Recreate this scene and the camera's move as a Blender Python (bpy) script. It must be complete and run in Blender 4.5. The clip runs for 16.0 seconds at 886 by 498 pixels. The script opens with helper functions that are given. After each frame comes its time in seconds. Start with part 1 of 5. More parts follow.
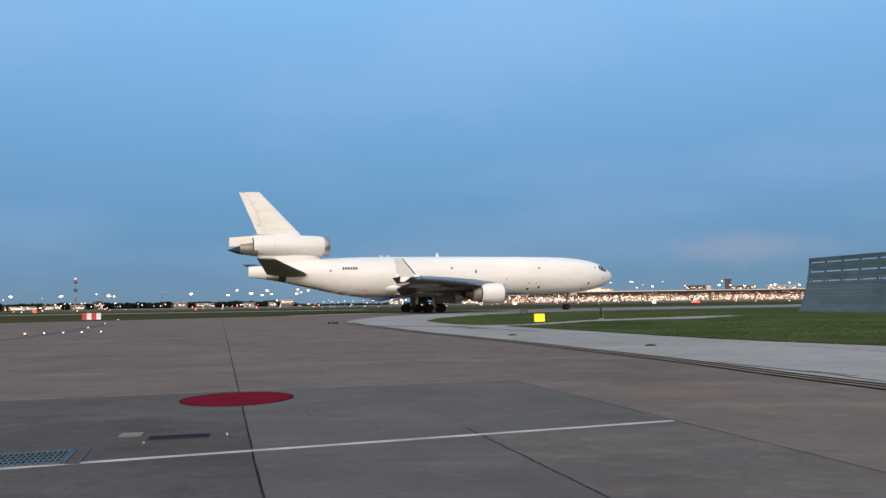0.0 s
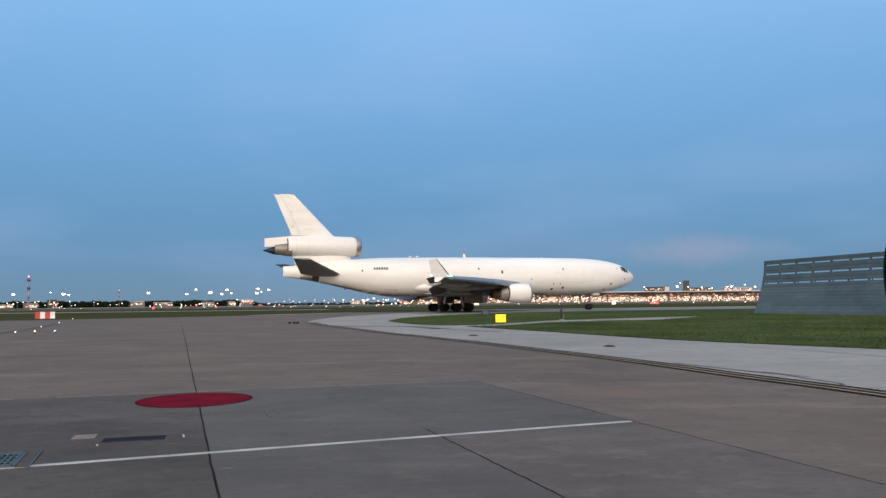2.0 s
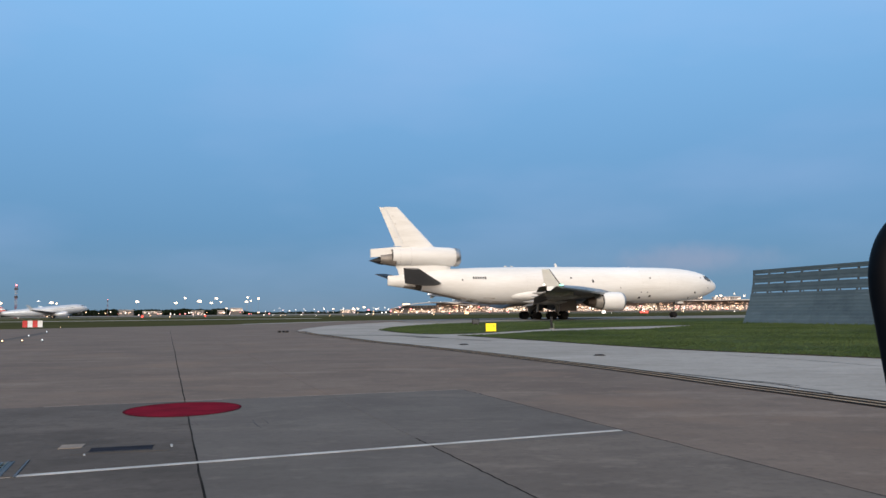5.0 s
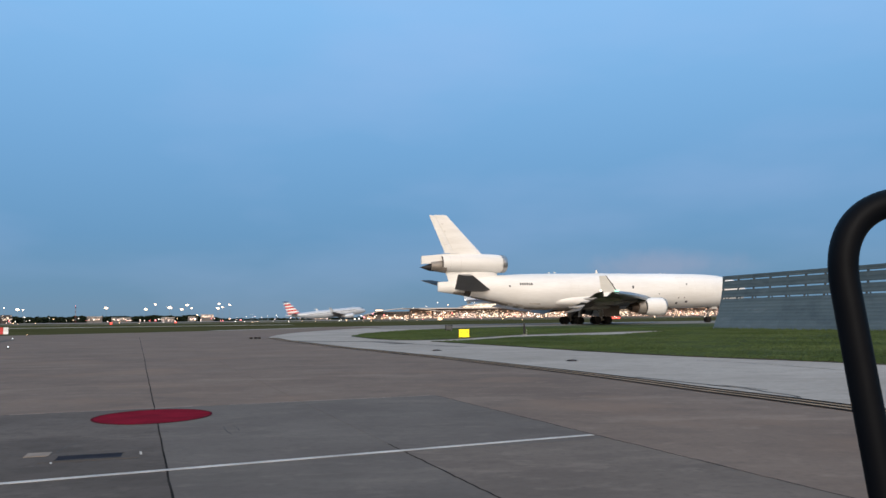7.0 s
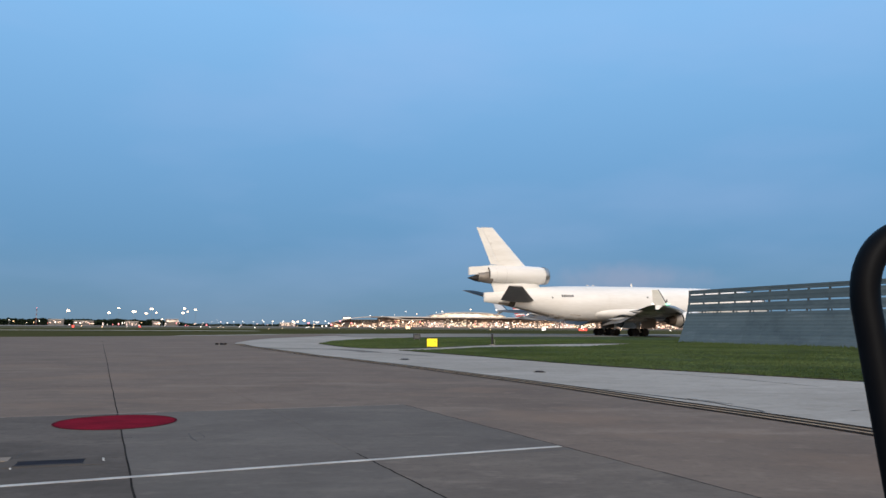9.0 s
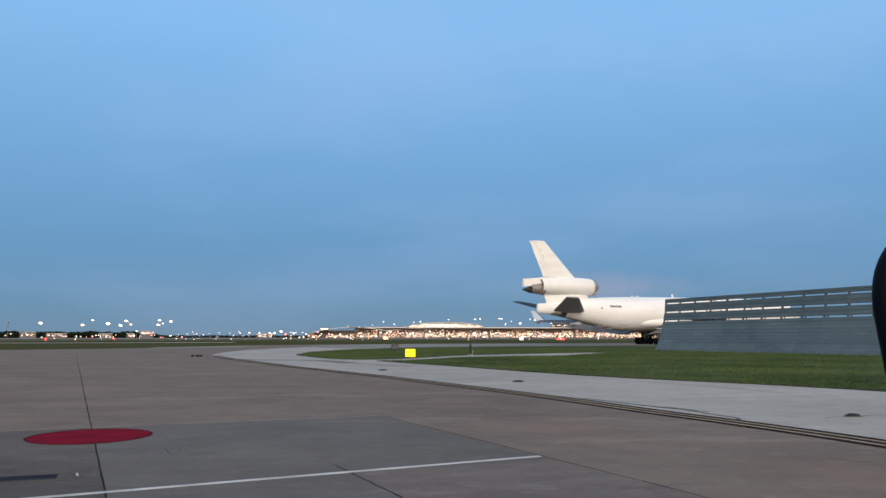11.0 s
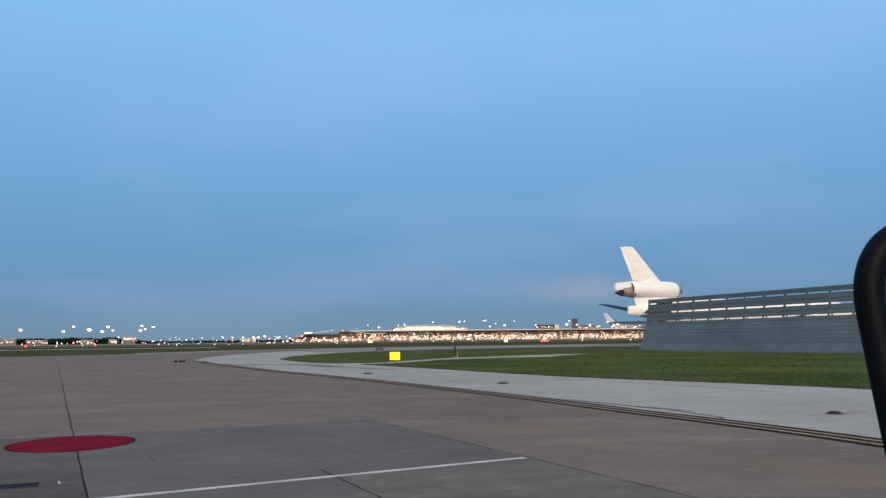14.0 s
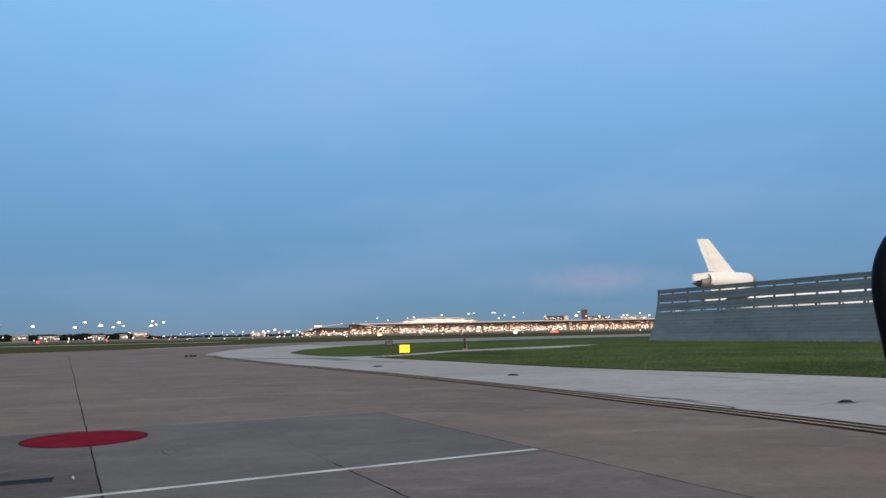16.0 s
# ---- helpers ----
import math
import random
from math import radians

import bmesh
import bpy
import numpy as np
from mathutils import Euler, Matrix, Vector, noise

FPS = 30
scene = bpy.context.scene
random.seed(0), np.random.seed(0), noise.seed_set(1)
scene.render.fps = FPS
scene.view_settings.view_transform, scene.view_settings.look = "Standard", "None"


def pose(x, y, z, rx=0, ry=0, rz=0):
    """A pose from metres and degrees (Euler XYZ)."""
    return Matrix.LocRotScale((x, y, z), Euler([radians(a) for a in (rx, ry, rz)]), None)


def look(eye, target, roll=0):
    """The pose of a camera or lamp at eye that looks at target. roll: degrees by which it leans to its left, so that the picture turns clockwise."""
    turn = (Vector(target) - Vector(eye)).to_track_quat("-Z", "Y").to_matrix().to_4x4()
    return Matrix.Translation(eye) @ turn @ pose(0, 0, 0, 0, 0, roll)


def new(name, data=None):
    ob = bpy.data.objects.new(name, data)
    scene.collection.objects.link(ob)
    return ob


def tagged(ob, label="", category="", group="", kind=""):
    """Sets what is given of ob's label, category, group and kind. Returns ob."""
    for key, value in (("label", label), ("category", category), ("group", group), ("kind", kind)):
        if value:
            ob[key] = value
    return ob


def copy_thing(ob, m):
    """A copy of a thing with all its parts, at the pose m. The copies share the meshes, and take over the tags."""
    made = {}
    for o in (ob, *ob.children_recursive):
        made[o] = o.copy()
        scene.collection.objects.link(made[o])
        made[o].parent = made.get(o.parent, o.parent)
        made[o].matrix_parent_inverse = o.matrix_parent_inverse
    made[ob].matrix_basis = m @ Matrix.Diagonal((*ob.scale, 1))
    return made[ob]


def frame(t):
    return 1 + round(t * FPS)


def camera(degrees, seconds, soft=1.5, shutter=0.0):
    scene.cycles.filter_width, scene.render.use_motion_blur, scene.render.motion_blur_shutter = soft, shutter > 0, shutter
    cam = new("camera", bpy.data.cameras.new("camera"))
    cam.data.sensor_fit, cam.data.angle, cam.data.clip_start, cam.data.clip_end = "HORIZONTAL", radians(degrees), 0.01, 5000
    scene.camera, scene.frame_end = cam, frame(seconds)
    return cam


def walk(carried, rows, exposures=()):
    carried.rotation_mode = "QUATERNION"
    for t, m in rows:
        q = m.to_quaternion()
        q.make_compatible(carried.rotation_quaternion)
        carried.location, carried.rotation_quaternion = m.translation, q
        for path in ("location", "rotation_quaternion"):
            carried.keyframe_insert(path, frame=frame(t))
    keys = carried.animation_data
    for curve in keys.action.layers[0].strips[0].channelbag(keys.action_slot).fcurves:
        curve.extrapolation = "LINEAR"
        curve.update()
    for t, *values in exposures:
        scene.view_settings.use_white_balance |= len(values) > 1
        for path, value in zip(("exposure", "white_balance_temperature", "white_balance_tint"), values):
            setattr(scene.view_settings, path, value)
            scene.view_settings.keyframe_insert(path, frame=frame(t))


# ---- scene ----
# Metres; the camera's foot is the origin, y runs ahead over the apron.
EYE = 1.3
cam = camera(57.26, 16.0, soft=1.5, shutter=0.6)
# seconds, sway x, y, z, turn, tilt, lean
PATH = [
    (0.0, 0.000, 0.000, 0.000, 0.00, 3.84, 0.83), (0.5, 0.002, 0.007, 0.001, -1.01, 3.95, 0.93),
    (1.0, 0.008, 0.003, 0.005, -1.70, 3.92, 0.74), (1.5, 0.007, -0.001, 0.006, -2.22, 3.78, 0.53),
    (2.0, 0.013, -0.006, 0.010, -2.69, 3.82, 0.57), (2.5, 0.013, -0.005, 0.009, -3.16, 4.15, 0.58),
    (3.0, 0.011, -0.007, 0.004, -3.43, 4.41, 0.51), (3.5, 0.009, -0.012, 0.006, -3.31, 4.41, 0.57),
    (4.0, 0.011, -0.008, 0.009, -3.17, 4.42, 0.57), (6.5, 0.017, -0.004, 0.003, -4.56, 4.60, 0.57),
    (7.0, 0.0165, -0.008, 0.000, -5.26, 4.85, 0.63), (7.5, 0.0155, -0.008, 0.001, -6.11, 5.00, 0.47),
    (8.0, 0.006, -0.014, 0.002, -6.70, 5.25, 0.03), (10.5, -0.027, 0.015, 0.006, -8.59, 5.90, -0.10),
    (11.0, -0.026, 0.017, 0.004, -9.06, 6.20, 0.00), (11.5, -0.027, 0.016, 0.004, -9.43, 6.21, -0.04),
    (12.0, -0.028, 0.014, 0.003, -9.57, 6.24, 0.10), (12.5, -0.026, 0.017, 0.003, -9.46, 6.18, 0.38),
    (13.0, -0.027, 0.015, 0.004, -9.55, 6.17, 0.48), (13.5, -0.025, 0.019, 0.005, -9.91, 6.31, 0.56),
    (14.0, -0.027, 0.017, 0.003, -10.15, 6.38, 0.61), (14.5, -0.031, 0.013, 0.002, -10.21, 6.50, 0.64),
    (15.0, -0.029, 0.015, 0.004, -10.26, 6.56, 0.72), (15.5, -0.031, 0.016, 0.003, -10.06, 6.28, 0.98),
    (16.0, -0.030, 0.018, 0.006, -9.49, 5.85, 1.16)]
walk(cam, [(t, pose(x, y, EYE + z, 90 + tilt, lean, turn)) for t, x, y, z, turn, tilt, lean in PATH])

# ---- dusk sky, and the afterglow behind the camera ----
SUN_TURN, SUN_HIGH = 190.0, 6.0          # where the glow stands: compass turn from +y, degrees above the horizon
SUN_WAY = Vector((math.sin(radians(SUN_TURN)), math.cos(radians(SUN_TURN)), math.tan(radians(SUN_HIGH)))).normalized()
world = bpy.data.worlds.new("dusk_sky")
scene.world = world
world.use_nodes = True
wn, wl = world.node_tree.nodes, world.node_tree.links
wn.clear()


def wnode(kind, **values):
    nd = wn.new(kind)
    for key, v in values.items():
        nd.inputs[key.replace("_", " ")].default_value = v
    return nd


sky = wn.new("ShaderNodeTexSky")
sky.sky_type, sky.sun_disc = "NISHITA", False
sky.sun_elevation, sky.sun_rotation = radians(SUN_HIGH), radians(SUN_TURN)
sky.altitude, sky.air_density, sky.dust_density, sky.ozone_density = 150, 1.0, 0.6, 3.0
where = wn.new("ShaderNodeTexCoord")
# the dusk blue deepens towards the horizon away from the glow
high = wn.new("ShaderNodeSeparateXYZ")
band = wn.new("ShaderNodeValToRGB")
ramp = band.color_ramp
stops = [(0.0, (0.156, 0.264, 0.380)), (0.03, (0.142, 0.274, 0.428)), (0.10, (0.134, 0.303, 0.520)), (0.20, (0.168, 0.374, 0.648)), (0.36, (0.234, 0.495, 0.840)), (1.0, (0.250, 0.500, 0.820))]
ramp.elements[0].position, ramp.elements[0].color = stops[0][0], (*stops[0][1], 1)
ramp.elements[1].position, ramp.elements[1].color = stops[-1][0], (*stops[-1][1], 1)
for at, c in stops[1:-1]:
    ramp.elements.new(at).color = (*c, 1)
wl.new(where.outputs["Generated"], high.inputs["Vector"])
wl.new(high.outputs["Z"], band.inputs["Fac"])
# the wide warm afterglow round the sunken sun
toward = wn.new("ShaderNodeVectorMath")
toward.operation = "DOT_PRODUCT"
toward.inputs[1].default_value = SUN_WAY
wl.new(where.outputs["Generated"], toward.inputs[0])
halo = wnode("ShaderNodeMapRange", From_Min=0.15, From_Max=1.0, To_Min=0.0, To_Max=1.0)
halo.interpolation_type = "SMOOTHSTEP"
wl.new(toward.outputs["Value"], halo.inputs["Value"])
warm = wn.new("ShaderNodeMix")
warm.data_type = "RGBA"
warm.inputs["B"].default_value = (1.65, 1.18, 0.78, 1)
wl.new(halo.outputs["Result"], warm.inputs["Factor"])
wl.new(band.outputs["Color"], warm.inputs["A"])
# thin high wisps
spread = wnode("ShaderNodeMapping", Scale=(1.0, 1.0, 3.2), Rotation=(0.0, radians(-24), radians(20)))
wisps = wnode("ShaderNodeTexNoise", Scale=2.3, Detail=4.0, Roughness=0.5)
thin = wnode("ShaderNodeMapRange", From_Min=0.46, From_Max=0.75, To_Min=0.0, To_Max=0.22)
veil = wn.new("ShaderNodeMix")
veil.data_type = "RGBA"
veil.inputs["B"].default_value = (0.46, 0.56, 0.86, 1)
wl.new(where.outputs["Generated"], spread.inputs["Vector"])
wl.new(spread.outputs["Vector"], wisps.inputs["Vector"])
wl.new(wisps.outputs["Fac"], thin.inputs["Value"])
wl.new(thin.outputs["Result"], veil.inputs["Factor"])
wl.new(warm.outputs["Result"], veil.inputs["A"])
# a small pink cloud low over the far side
cloud_way = Vector((math.sin(radians(20.6)), math.cos(radians(20.6)), math.tan(radians(3.35))))
away = wn.new("ShaderNodeVectorMath")
away.operation = "SUBTRACT"
away.inputs[1].default_value = cloud_way.normalized()
flat_ = wnode("ShaderNodeMapping", Scale=(0.85, 0.85, 4.6))
far_off = wn.new("ShaderNodeVectorMath")
far_off.operation = "LENGTH"
puff = wnode("ShaderNodeTexNoise", Scale=26.0, Detail=4.0, Roughness=0.55)
rough_edge = wnode("ShaderNodeMath")
rough_edge.operation = "MULTIPLY_ADD"
rough_edge.inputs[1].default_value = 0.10
cloud = wnode("ShaderNodeMapRange", From_Min=0.16, From_Max=0.055, To_Min=0.0, To_Max=0.46)
cloud.interpolation_type = "SMOOTHSTEP"
pink = wn.new("ShaderNodeMix")
pink.data_type = "RGBA"
pink.inputs["B"].default_value = (0.36, 0.37, 0.50, 1)
wl.new(where.outputs["Generated"], away.inputs[0])
wl.new(away.outputs["Vector"], flat_.inputs["Vector"])
wl.new(flat_.outputs["Vector"], far_off.inputs[0])
wl.new(where.outputs["Generated"], puff.inputs["Vector"])
wl.new(puff.outputs["Fac"], rough_edge.inputs[0])
wl.new(far_off.outputs["Value"], rough_edge.inputs[2])
wl.new(rough_edge.outputs["Value"], cloud.inputs["Value"])
wl.new(cloud.outputs["Result"], pink.inputs["Factor"])
wl.new(veil.outputs["Result"], pink.inputs["A"])
# and the clear air's own scattering over it all
air = wn.new("ShaderNodeVectorMath")
air.operation = "MULTIPLY_ADD"
air.inputs[1].default_value = (0.006, 0.006, 0.007)
wl.new(sky.outputs["Color"], air.inputs[0])
wl.new(pink.outputs["Result"], air.inputs[2])
glow = wn.new("ShaderNodeBackground")
glow.inputs["Strength"].default_value = 1.0
wout = wn.new("ShaderNodeOutputWorld")
wl.new(air.outputs["Vector"], glow.inputs["Color"])
wl.new(glow.outputs["Background"], wout.inputs["Surface"])

sun = new("sun", bpy.data.lights.new("sun", "SUN"))
sun.data.energy, sun.data.angle, sun.data.color = 2.42, radians(28), (1.0, 0.957, 0.89)
sun.matrix_world = look((SUN_WAY + Vector((0, 0, 0.40))) * 100, (0, 0, 0))
scene.view_settings.exposure = 0.0


# ---- materials ----
def bsdf(name, rough=0.6, metal=0.0):
    m = bpy.data.materials.new(name)
    m.use_nodes = True
    b = m.node_tree.nodes["Principled BSDF"]
    b.inputs["Roughness"].default_value, b.inputs["Metallic"].default_value = rough, metal
    return m, m.node_tree.nodes, m.node_tree.links, b


def rgba(c):
    return (c[0], c[1], c[2], 1.0)


def noisy(name, c1, c2, scale=1.0, fine=12.0, rough=0.7, metal=0.0, bump=0.15, stretch=(1, 1, 1), vary=0.0, islands=0.0, coords="Object", gloss=0.5):
    """Two colours mixed by a broad and a fine noise, with relief; vary: tone from object to object; islands: from piece to piece."""
    m, n, l, b = bsdf(name, rough, metal)
    b.inputs["Specular IOR Level"].default_value = gloss
    tc, mp = n.new("ShaderNodeNewGeometry" if coords == "Position" else "ShaderNodeTexCoord"), n.new("ShaderNodeMapping")
    mp.inputs["Scale"].default_value = stretch
    l.new(tc.outputs[coords], mp.inputs["Vector"])
    broad, grain = n.new("ShaderNodeTexNoise"), n.new("ShaderNodeTexNoise")
    broad.inputs["Scale"].default_value, broad.inputs["Detail"].default_value = scale, 5
    grain.inputs["Scale"].default_value, grain.inputs["Detail"].default_value = fine, 4
    for q in (broad, grain):
        l.new(mp.outputs["Vector"], q.inputs["Vector"])
    both = n.new("ShaderNodeMath")
    both.operation = "MULTIPLY_ADD"
    both.inputs[1].default_value = 0.35
    l.new(grain.outputs["Fac"], both.inputs[0])
    l.new(broad.outputs["Fac"], both.inputs[2])
    spreadv = n.new("ShaderNodeMapRange")
    spreadv.inputs["From Min"].default_value, spreadv.inputs["From Max"].default_value = 0.42, 0.92
    l.new(both.outputs["Value"], spreadv.inputs["Value"])
    mix = n.new("ShaderNodeMix")
    mix.data_type = "RGBA"
    mix.inputs["A"].default_value, mix.inputs["B"].default_value = rgba(c1), rgba(c2)
    l.new(spreadv.outputs["Result"], mix.inputs["Factor"])
    col = mix.outputs["Result"]
    for amount, kind in ((vary, "object"), (islands, "island")):
        if amount:
            src = n.new("ShaderNodeObjectInfo" if kind == "object" else "ShaderNodeNewGeometry")
            tone = n.new("ShaderNodeMapRange")
            tone.inputs["To Min"].default_value, tone.inputs["To Max"].default_value = 1 - amount, 1 + amount
            l.new(src.outputs["Random" if kind == "object" else "Random Per Island"], tone.inputs["Value"])
            mul = n.new("ShaderNodeVectorMath")
            mul.operation = "SCALE"
            l.new(col, mul.inputs[0])
            l.new(tone.outputs["Result"], mul.inputs["Scale"])
            col = mul.outputs["Vector"]
    l.new(col, b.inputs["Base Color"])
    if bump:
        bp = n.new("ShaderNodeBump")
        bp.inputs["Strength"].default_value, bp.inputs["Distance"].default_value = bump, 0.02
        l.new(both.outputs["Value"], bp.inputs["Height"])
        l.new(bp.outputs["Normal"], b.inputs["Normal"])
    return m


def glowing(name, color, strength, base=(0.8, 0.8, 0.8), islands=0.0):
    """What gives off light: lamp lenses, lit signs and lit windows."""
    m, n, l, b = bsdf(name, 0.4)
    b.inputs["Base Color"].default_value = rgba(base)
    b.inputs["Emission Color"].default_value = rgba(color)
    b.inputs["Emission Strength"].default_value = strength
    if islands:
        g, mr = n.new("ShaderNodeNewGeometry"), n.new("ShaderNodeMapRange")
        mr.inputs["To Min"].default_value, mr.inputs["To Max"].default_value = strength * (1 - islands), strength * (1 + islands)
        l.new(g.outputs["Random Per Island"], mr.inputs["Value"])
        l.new(mr.outputs["Result"], b.inputs["Emission Strength"])
    return m


def smeared(m, color, most, size, lo, hi, stretch=(1, 1, 1), turn=0.0, coords="Position", at=(0, 0, 0)):
    """Lay smears of another colour over a material's base colour, where a stretched noise lies between lo and hi."""
    n, l = m.node_tree.nodes, m.node_tree.links
    b = n["Principled BSDF"]
    src = b.inputs["Base Color"].links[0].from_socket
    tc, mp, nz, mr, mx = (n.new(k) for k in ("ShaderNodeNewGeometry" if coords == "Position" else "ShaderNodeTexCoord", "ShaderNodeMapping", "ShaderNodeTexNoise", "ShaderNodeMapRange", "ShaderNodeMix"))
    mp.inputs["Scale"].default_value, mp.inputs["Rotation"].default_value, mp.inputs["Location"].default_value = stretch, (0, 0, radians(turn)), at
    nz.inputs["Scale"].default_value, nz.inputs["Detail"].default_value, nz.inputs["Roughness"].default_value = size, 7, 0.62
    mr.inputs["From Min"].default_value, mr.inputs["From Max"].default_value, mr.inputs["To Max"].default_value = lo, hi, most
    mr.interpolation_type = "SMOOTHSTEP"
    mx.data_type = "RGBA"
    mx.inputs["B"].default_value = rgba(color)
    l.new(tc.outputs[coords], mp.inputs["Vector"])
    l.new(mp.outputs["Vector"], nz.inputs["Vector"])
    l.new(nz.outputs["Fac"], mr.inputs["Value"])
    l.new(mr.outputs["Result"], mx.inputs["Factor"])
    l.new(src, mx.inputs["A"])
    l.new(mx.outputs["Result"], b.inputs["Base Color"])
    return m


def concrete(name, c1, c2, pale, stain, vary=0.0, scale=0.35, scuffs=0.5, stains=0.5):
    """Worn paving: blotches, fine grain, pale scuffs along the way that vehicles take, and broad dark stains."""
    m = noisy(name, c1, c2, scale, 14.0, 0.9, 0.0, 0.12, (1, 1, 1), vary, coords="Position", gloss=0.10)
    smeared(m, stain, stains * 0.7, 0.20, 0.46, 0.62, (0.7, 1.0, 1.0), -17)
    smeared(m, pale, scuffs, 0.8, 0.54, 0.68, (0.28, 0.85, 1.0), -14, at=(3.1, 7.7, 0))
    smeared(m, stain, stains * 0.65, 1.9, 0.50, 0.64, (0.7, 1.0, 1.0), 10, at=(9.0, 2.0, 0))
    smeared(m, pale, scuffs * 0.7, 3.0, 0.53, 0.68, (0.75, 1.0, 1.0), -17, at=(1.0, 5.0, 0))
    return smeared(m, stain, stains * 0.6, 9.0, 0.50, 0.66, at=(4.0, 4.0, 0))


M_GRASS = noisy("turf", (0.025, 0.038, 0.013), (0.058, 0.075, 0.027), 0.16, 1.6, 0.95, 0, 0.1, coords="Position", gloss=0.03)
M_BLADE = noisy("grass_blade", (0.040, 0.063, 0.022), (0.093, 0.126, 0.047), 0.16, 1.6, 0.9, 0, 0.0, islands=0.10, coords="Position", gloss=0.02)
for m_ in (M_GRASS, M_BLADE):
    smeared(m_, (0.108, 0.130, 0.056), 0.6, 0.35, 0.52, 0.74, (1.0, 0.6, 1.0), 20)
M_SOIL = noisy("turf_edge_soil", (0.022, 0.020, 0.014), (0.060, 0.052, 0.038), 1.5, 9.0, 0.95, 0, 0.4, coords="Position", gloss=0.03)
M_FIELD = noisy("far_field", (0.035, 0.040, 0.016), (0.074, 0.073, 0.035), 0.012, 0.2, 0.95, 0, 0.1, gloss=0.0)
smeared(M_FIELD, (0.092, 0.081, 0.046), 0.6, 0.05, 0.48, 0.66, (0.5, 1.0, 1.0), 15)
M_APRON = concrete("apron_concrete", (0.126, 0.095, 0.076), (0.170, 0.133, 0.108), (0.262, 0.208, 0.170), (0.098, 0.078, 0.066), 0.02, 0.45, 0.36, 0.48)
smeared(M_APRON, (0.200, 0.140, 0.104), 0.55, 0.33, 0.50, 0.70, (0.8, 1.0, 1.0), 30, at=(2.0, 9.0, 0))
M_SLAB_BROWN = concrete("brown_concrete", (0.108, 0.088, 0.075), (0.147, 0.123, 0.104), (0.206, 0.171, 0.145), (0.086, 0.072, 0.062), 0.02, 0.55, 0.5, 0.6)
M_SLAB = concrete("newer_concrete", (0.100, 0.086, 0.077), (0.132, 0.116, 0.103), (0.178, 0.153, 0.132), (0.081, 0.072, 0.063), 0.02, 0.7, 0.4, 0.5)
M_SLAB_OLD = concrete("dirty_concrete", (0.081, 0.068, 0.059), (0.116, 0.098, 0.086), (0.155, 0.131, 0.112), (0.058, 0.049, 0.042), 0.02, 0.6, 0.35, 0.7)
M_SHOULDER = concrete("pale_concrete", (0.265, 0.242, 0.215), (0.345, 0.320, 0.289), (0.420, 0.390, 0.355), (0.185, 0.166, 0.144), 0.02, 0.25, 0.4, 0.45)
M_TAXI = concrete("taxiway_concrete", (0.175, 0.158, 0.140), (0.240, 0.220, 0.196), (0.30, 0.275, 0.245), (0.120, 0.107, 0.094), 0.0, 0.05, 0.4, 0.6)
M_APRON_PALE = noisy("pale_mortar", (0.18, 0.15, 0.125), (0.27, 0.23, 0.195), 1.5, 20, 0.9, 0, 0.1, coords="Position", gloss=0.08)
M_TRACK = noisy("rubbered_track", (0.085, 0.077, 0.068), (0.21, 0.195, 0.175), 0.8, 5.0, 0.9, 0, 0.1, (0.5, 1.5, 1), coords="Position", gloss=0.08)
M_JOINT = noisy("joint_sealant", (0.010, 0.009, 0.009), (0.034, 0.030, 0.028), 2, 30, 0.95, gloss=0.02)
M_WHITE_LINE = noisy("worn_white_paint", (0.27, 0.26, 0.25), (0.52, 0.51, 0.49), 2.5, 40, 0.7, 0, 0.1, gloss=0.1)
M_RED_PAINT = noisy("red_ground_paint", (0.100, 0.002, 0.008), (0.185, 0.005, 0.016), 2.5, 22, 0.85, 0, 0.1, gloss=0.03)
M_RED_RIM = noisy("dark_red_rim_paint", (0.055, 0.002, 0.006), (0.085, 0.004, 0.010), 2.5, 22, 0.85, 0, 0.1, gloss=0.03)
M_YELLOW_LINE = noisy("worn_yellow_line", (0.20, 0.145, 0.095), (0.33, 0.245, 0.165), 1.5, 25, 0.75, 0, 0.1, gloss=0.1)
M_BLACK_LINE = noisy("black_line_border", (0.012, 0.009, 0.007), (0.026, 0.019, 0.015), 1.0, 20, 0.9, 0, 0.1, gloss=0.03)
M_PIT = noisy("dark_pit", (0.012, 0.012, 0.016), (0.026, 0.026, 0.034), 3, 30, 0.9, gloss=0.05)
M_BELLY = noisy("belly_band", (0.20, 0.165, 0.13), (0.50, 0.45, 0.39), 0.5, 4.0, 0.6, 0, 0.03, (0.3, 1, 1), gloss=0.3)
M_SMEAR = noisy("smeared_paint", (0.36, 0.31, 0.255), (0.80, 0.78, 0.74), 0.9, 5.0, 0.5, 0, 0.02, (0.35, 1, 1.5), gloss=0.35)
M_MAST = noisy("dull_mast_steel", (0.16, 0.18, 0.20), (0.22, 0.24, 0.26), 1, 8, 0.7)
M_STAIN = noisy("dark_stain", (0.045, 0.042, 0.039), (0.095, 0.088, 0.080), 3, 30, 0.8, gloss=0.1)
M_PAINT = noisy("white_aircraft_paint", (0.645, 0.628, 0.595), (0.815, 0.81, 0.795), 0.35, 3.5, 0.38, 0, 0.02, (0.22, 1, 1.4))
M_GREY_PAINT = noisy("grey_wing_paint", (0.15, 0.147, 0.145), (0.22, 0.215, 0.21), 0.3, 4, 0.5, 0, 0.03)
M_METAL = noisy("bare_metal", (0.34, 0.33, 0.32), (0.50, 0.49, 0.47), 0.8, 9, 0.35, 0.85, 0.03)
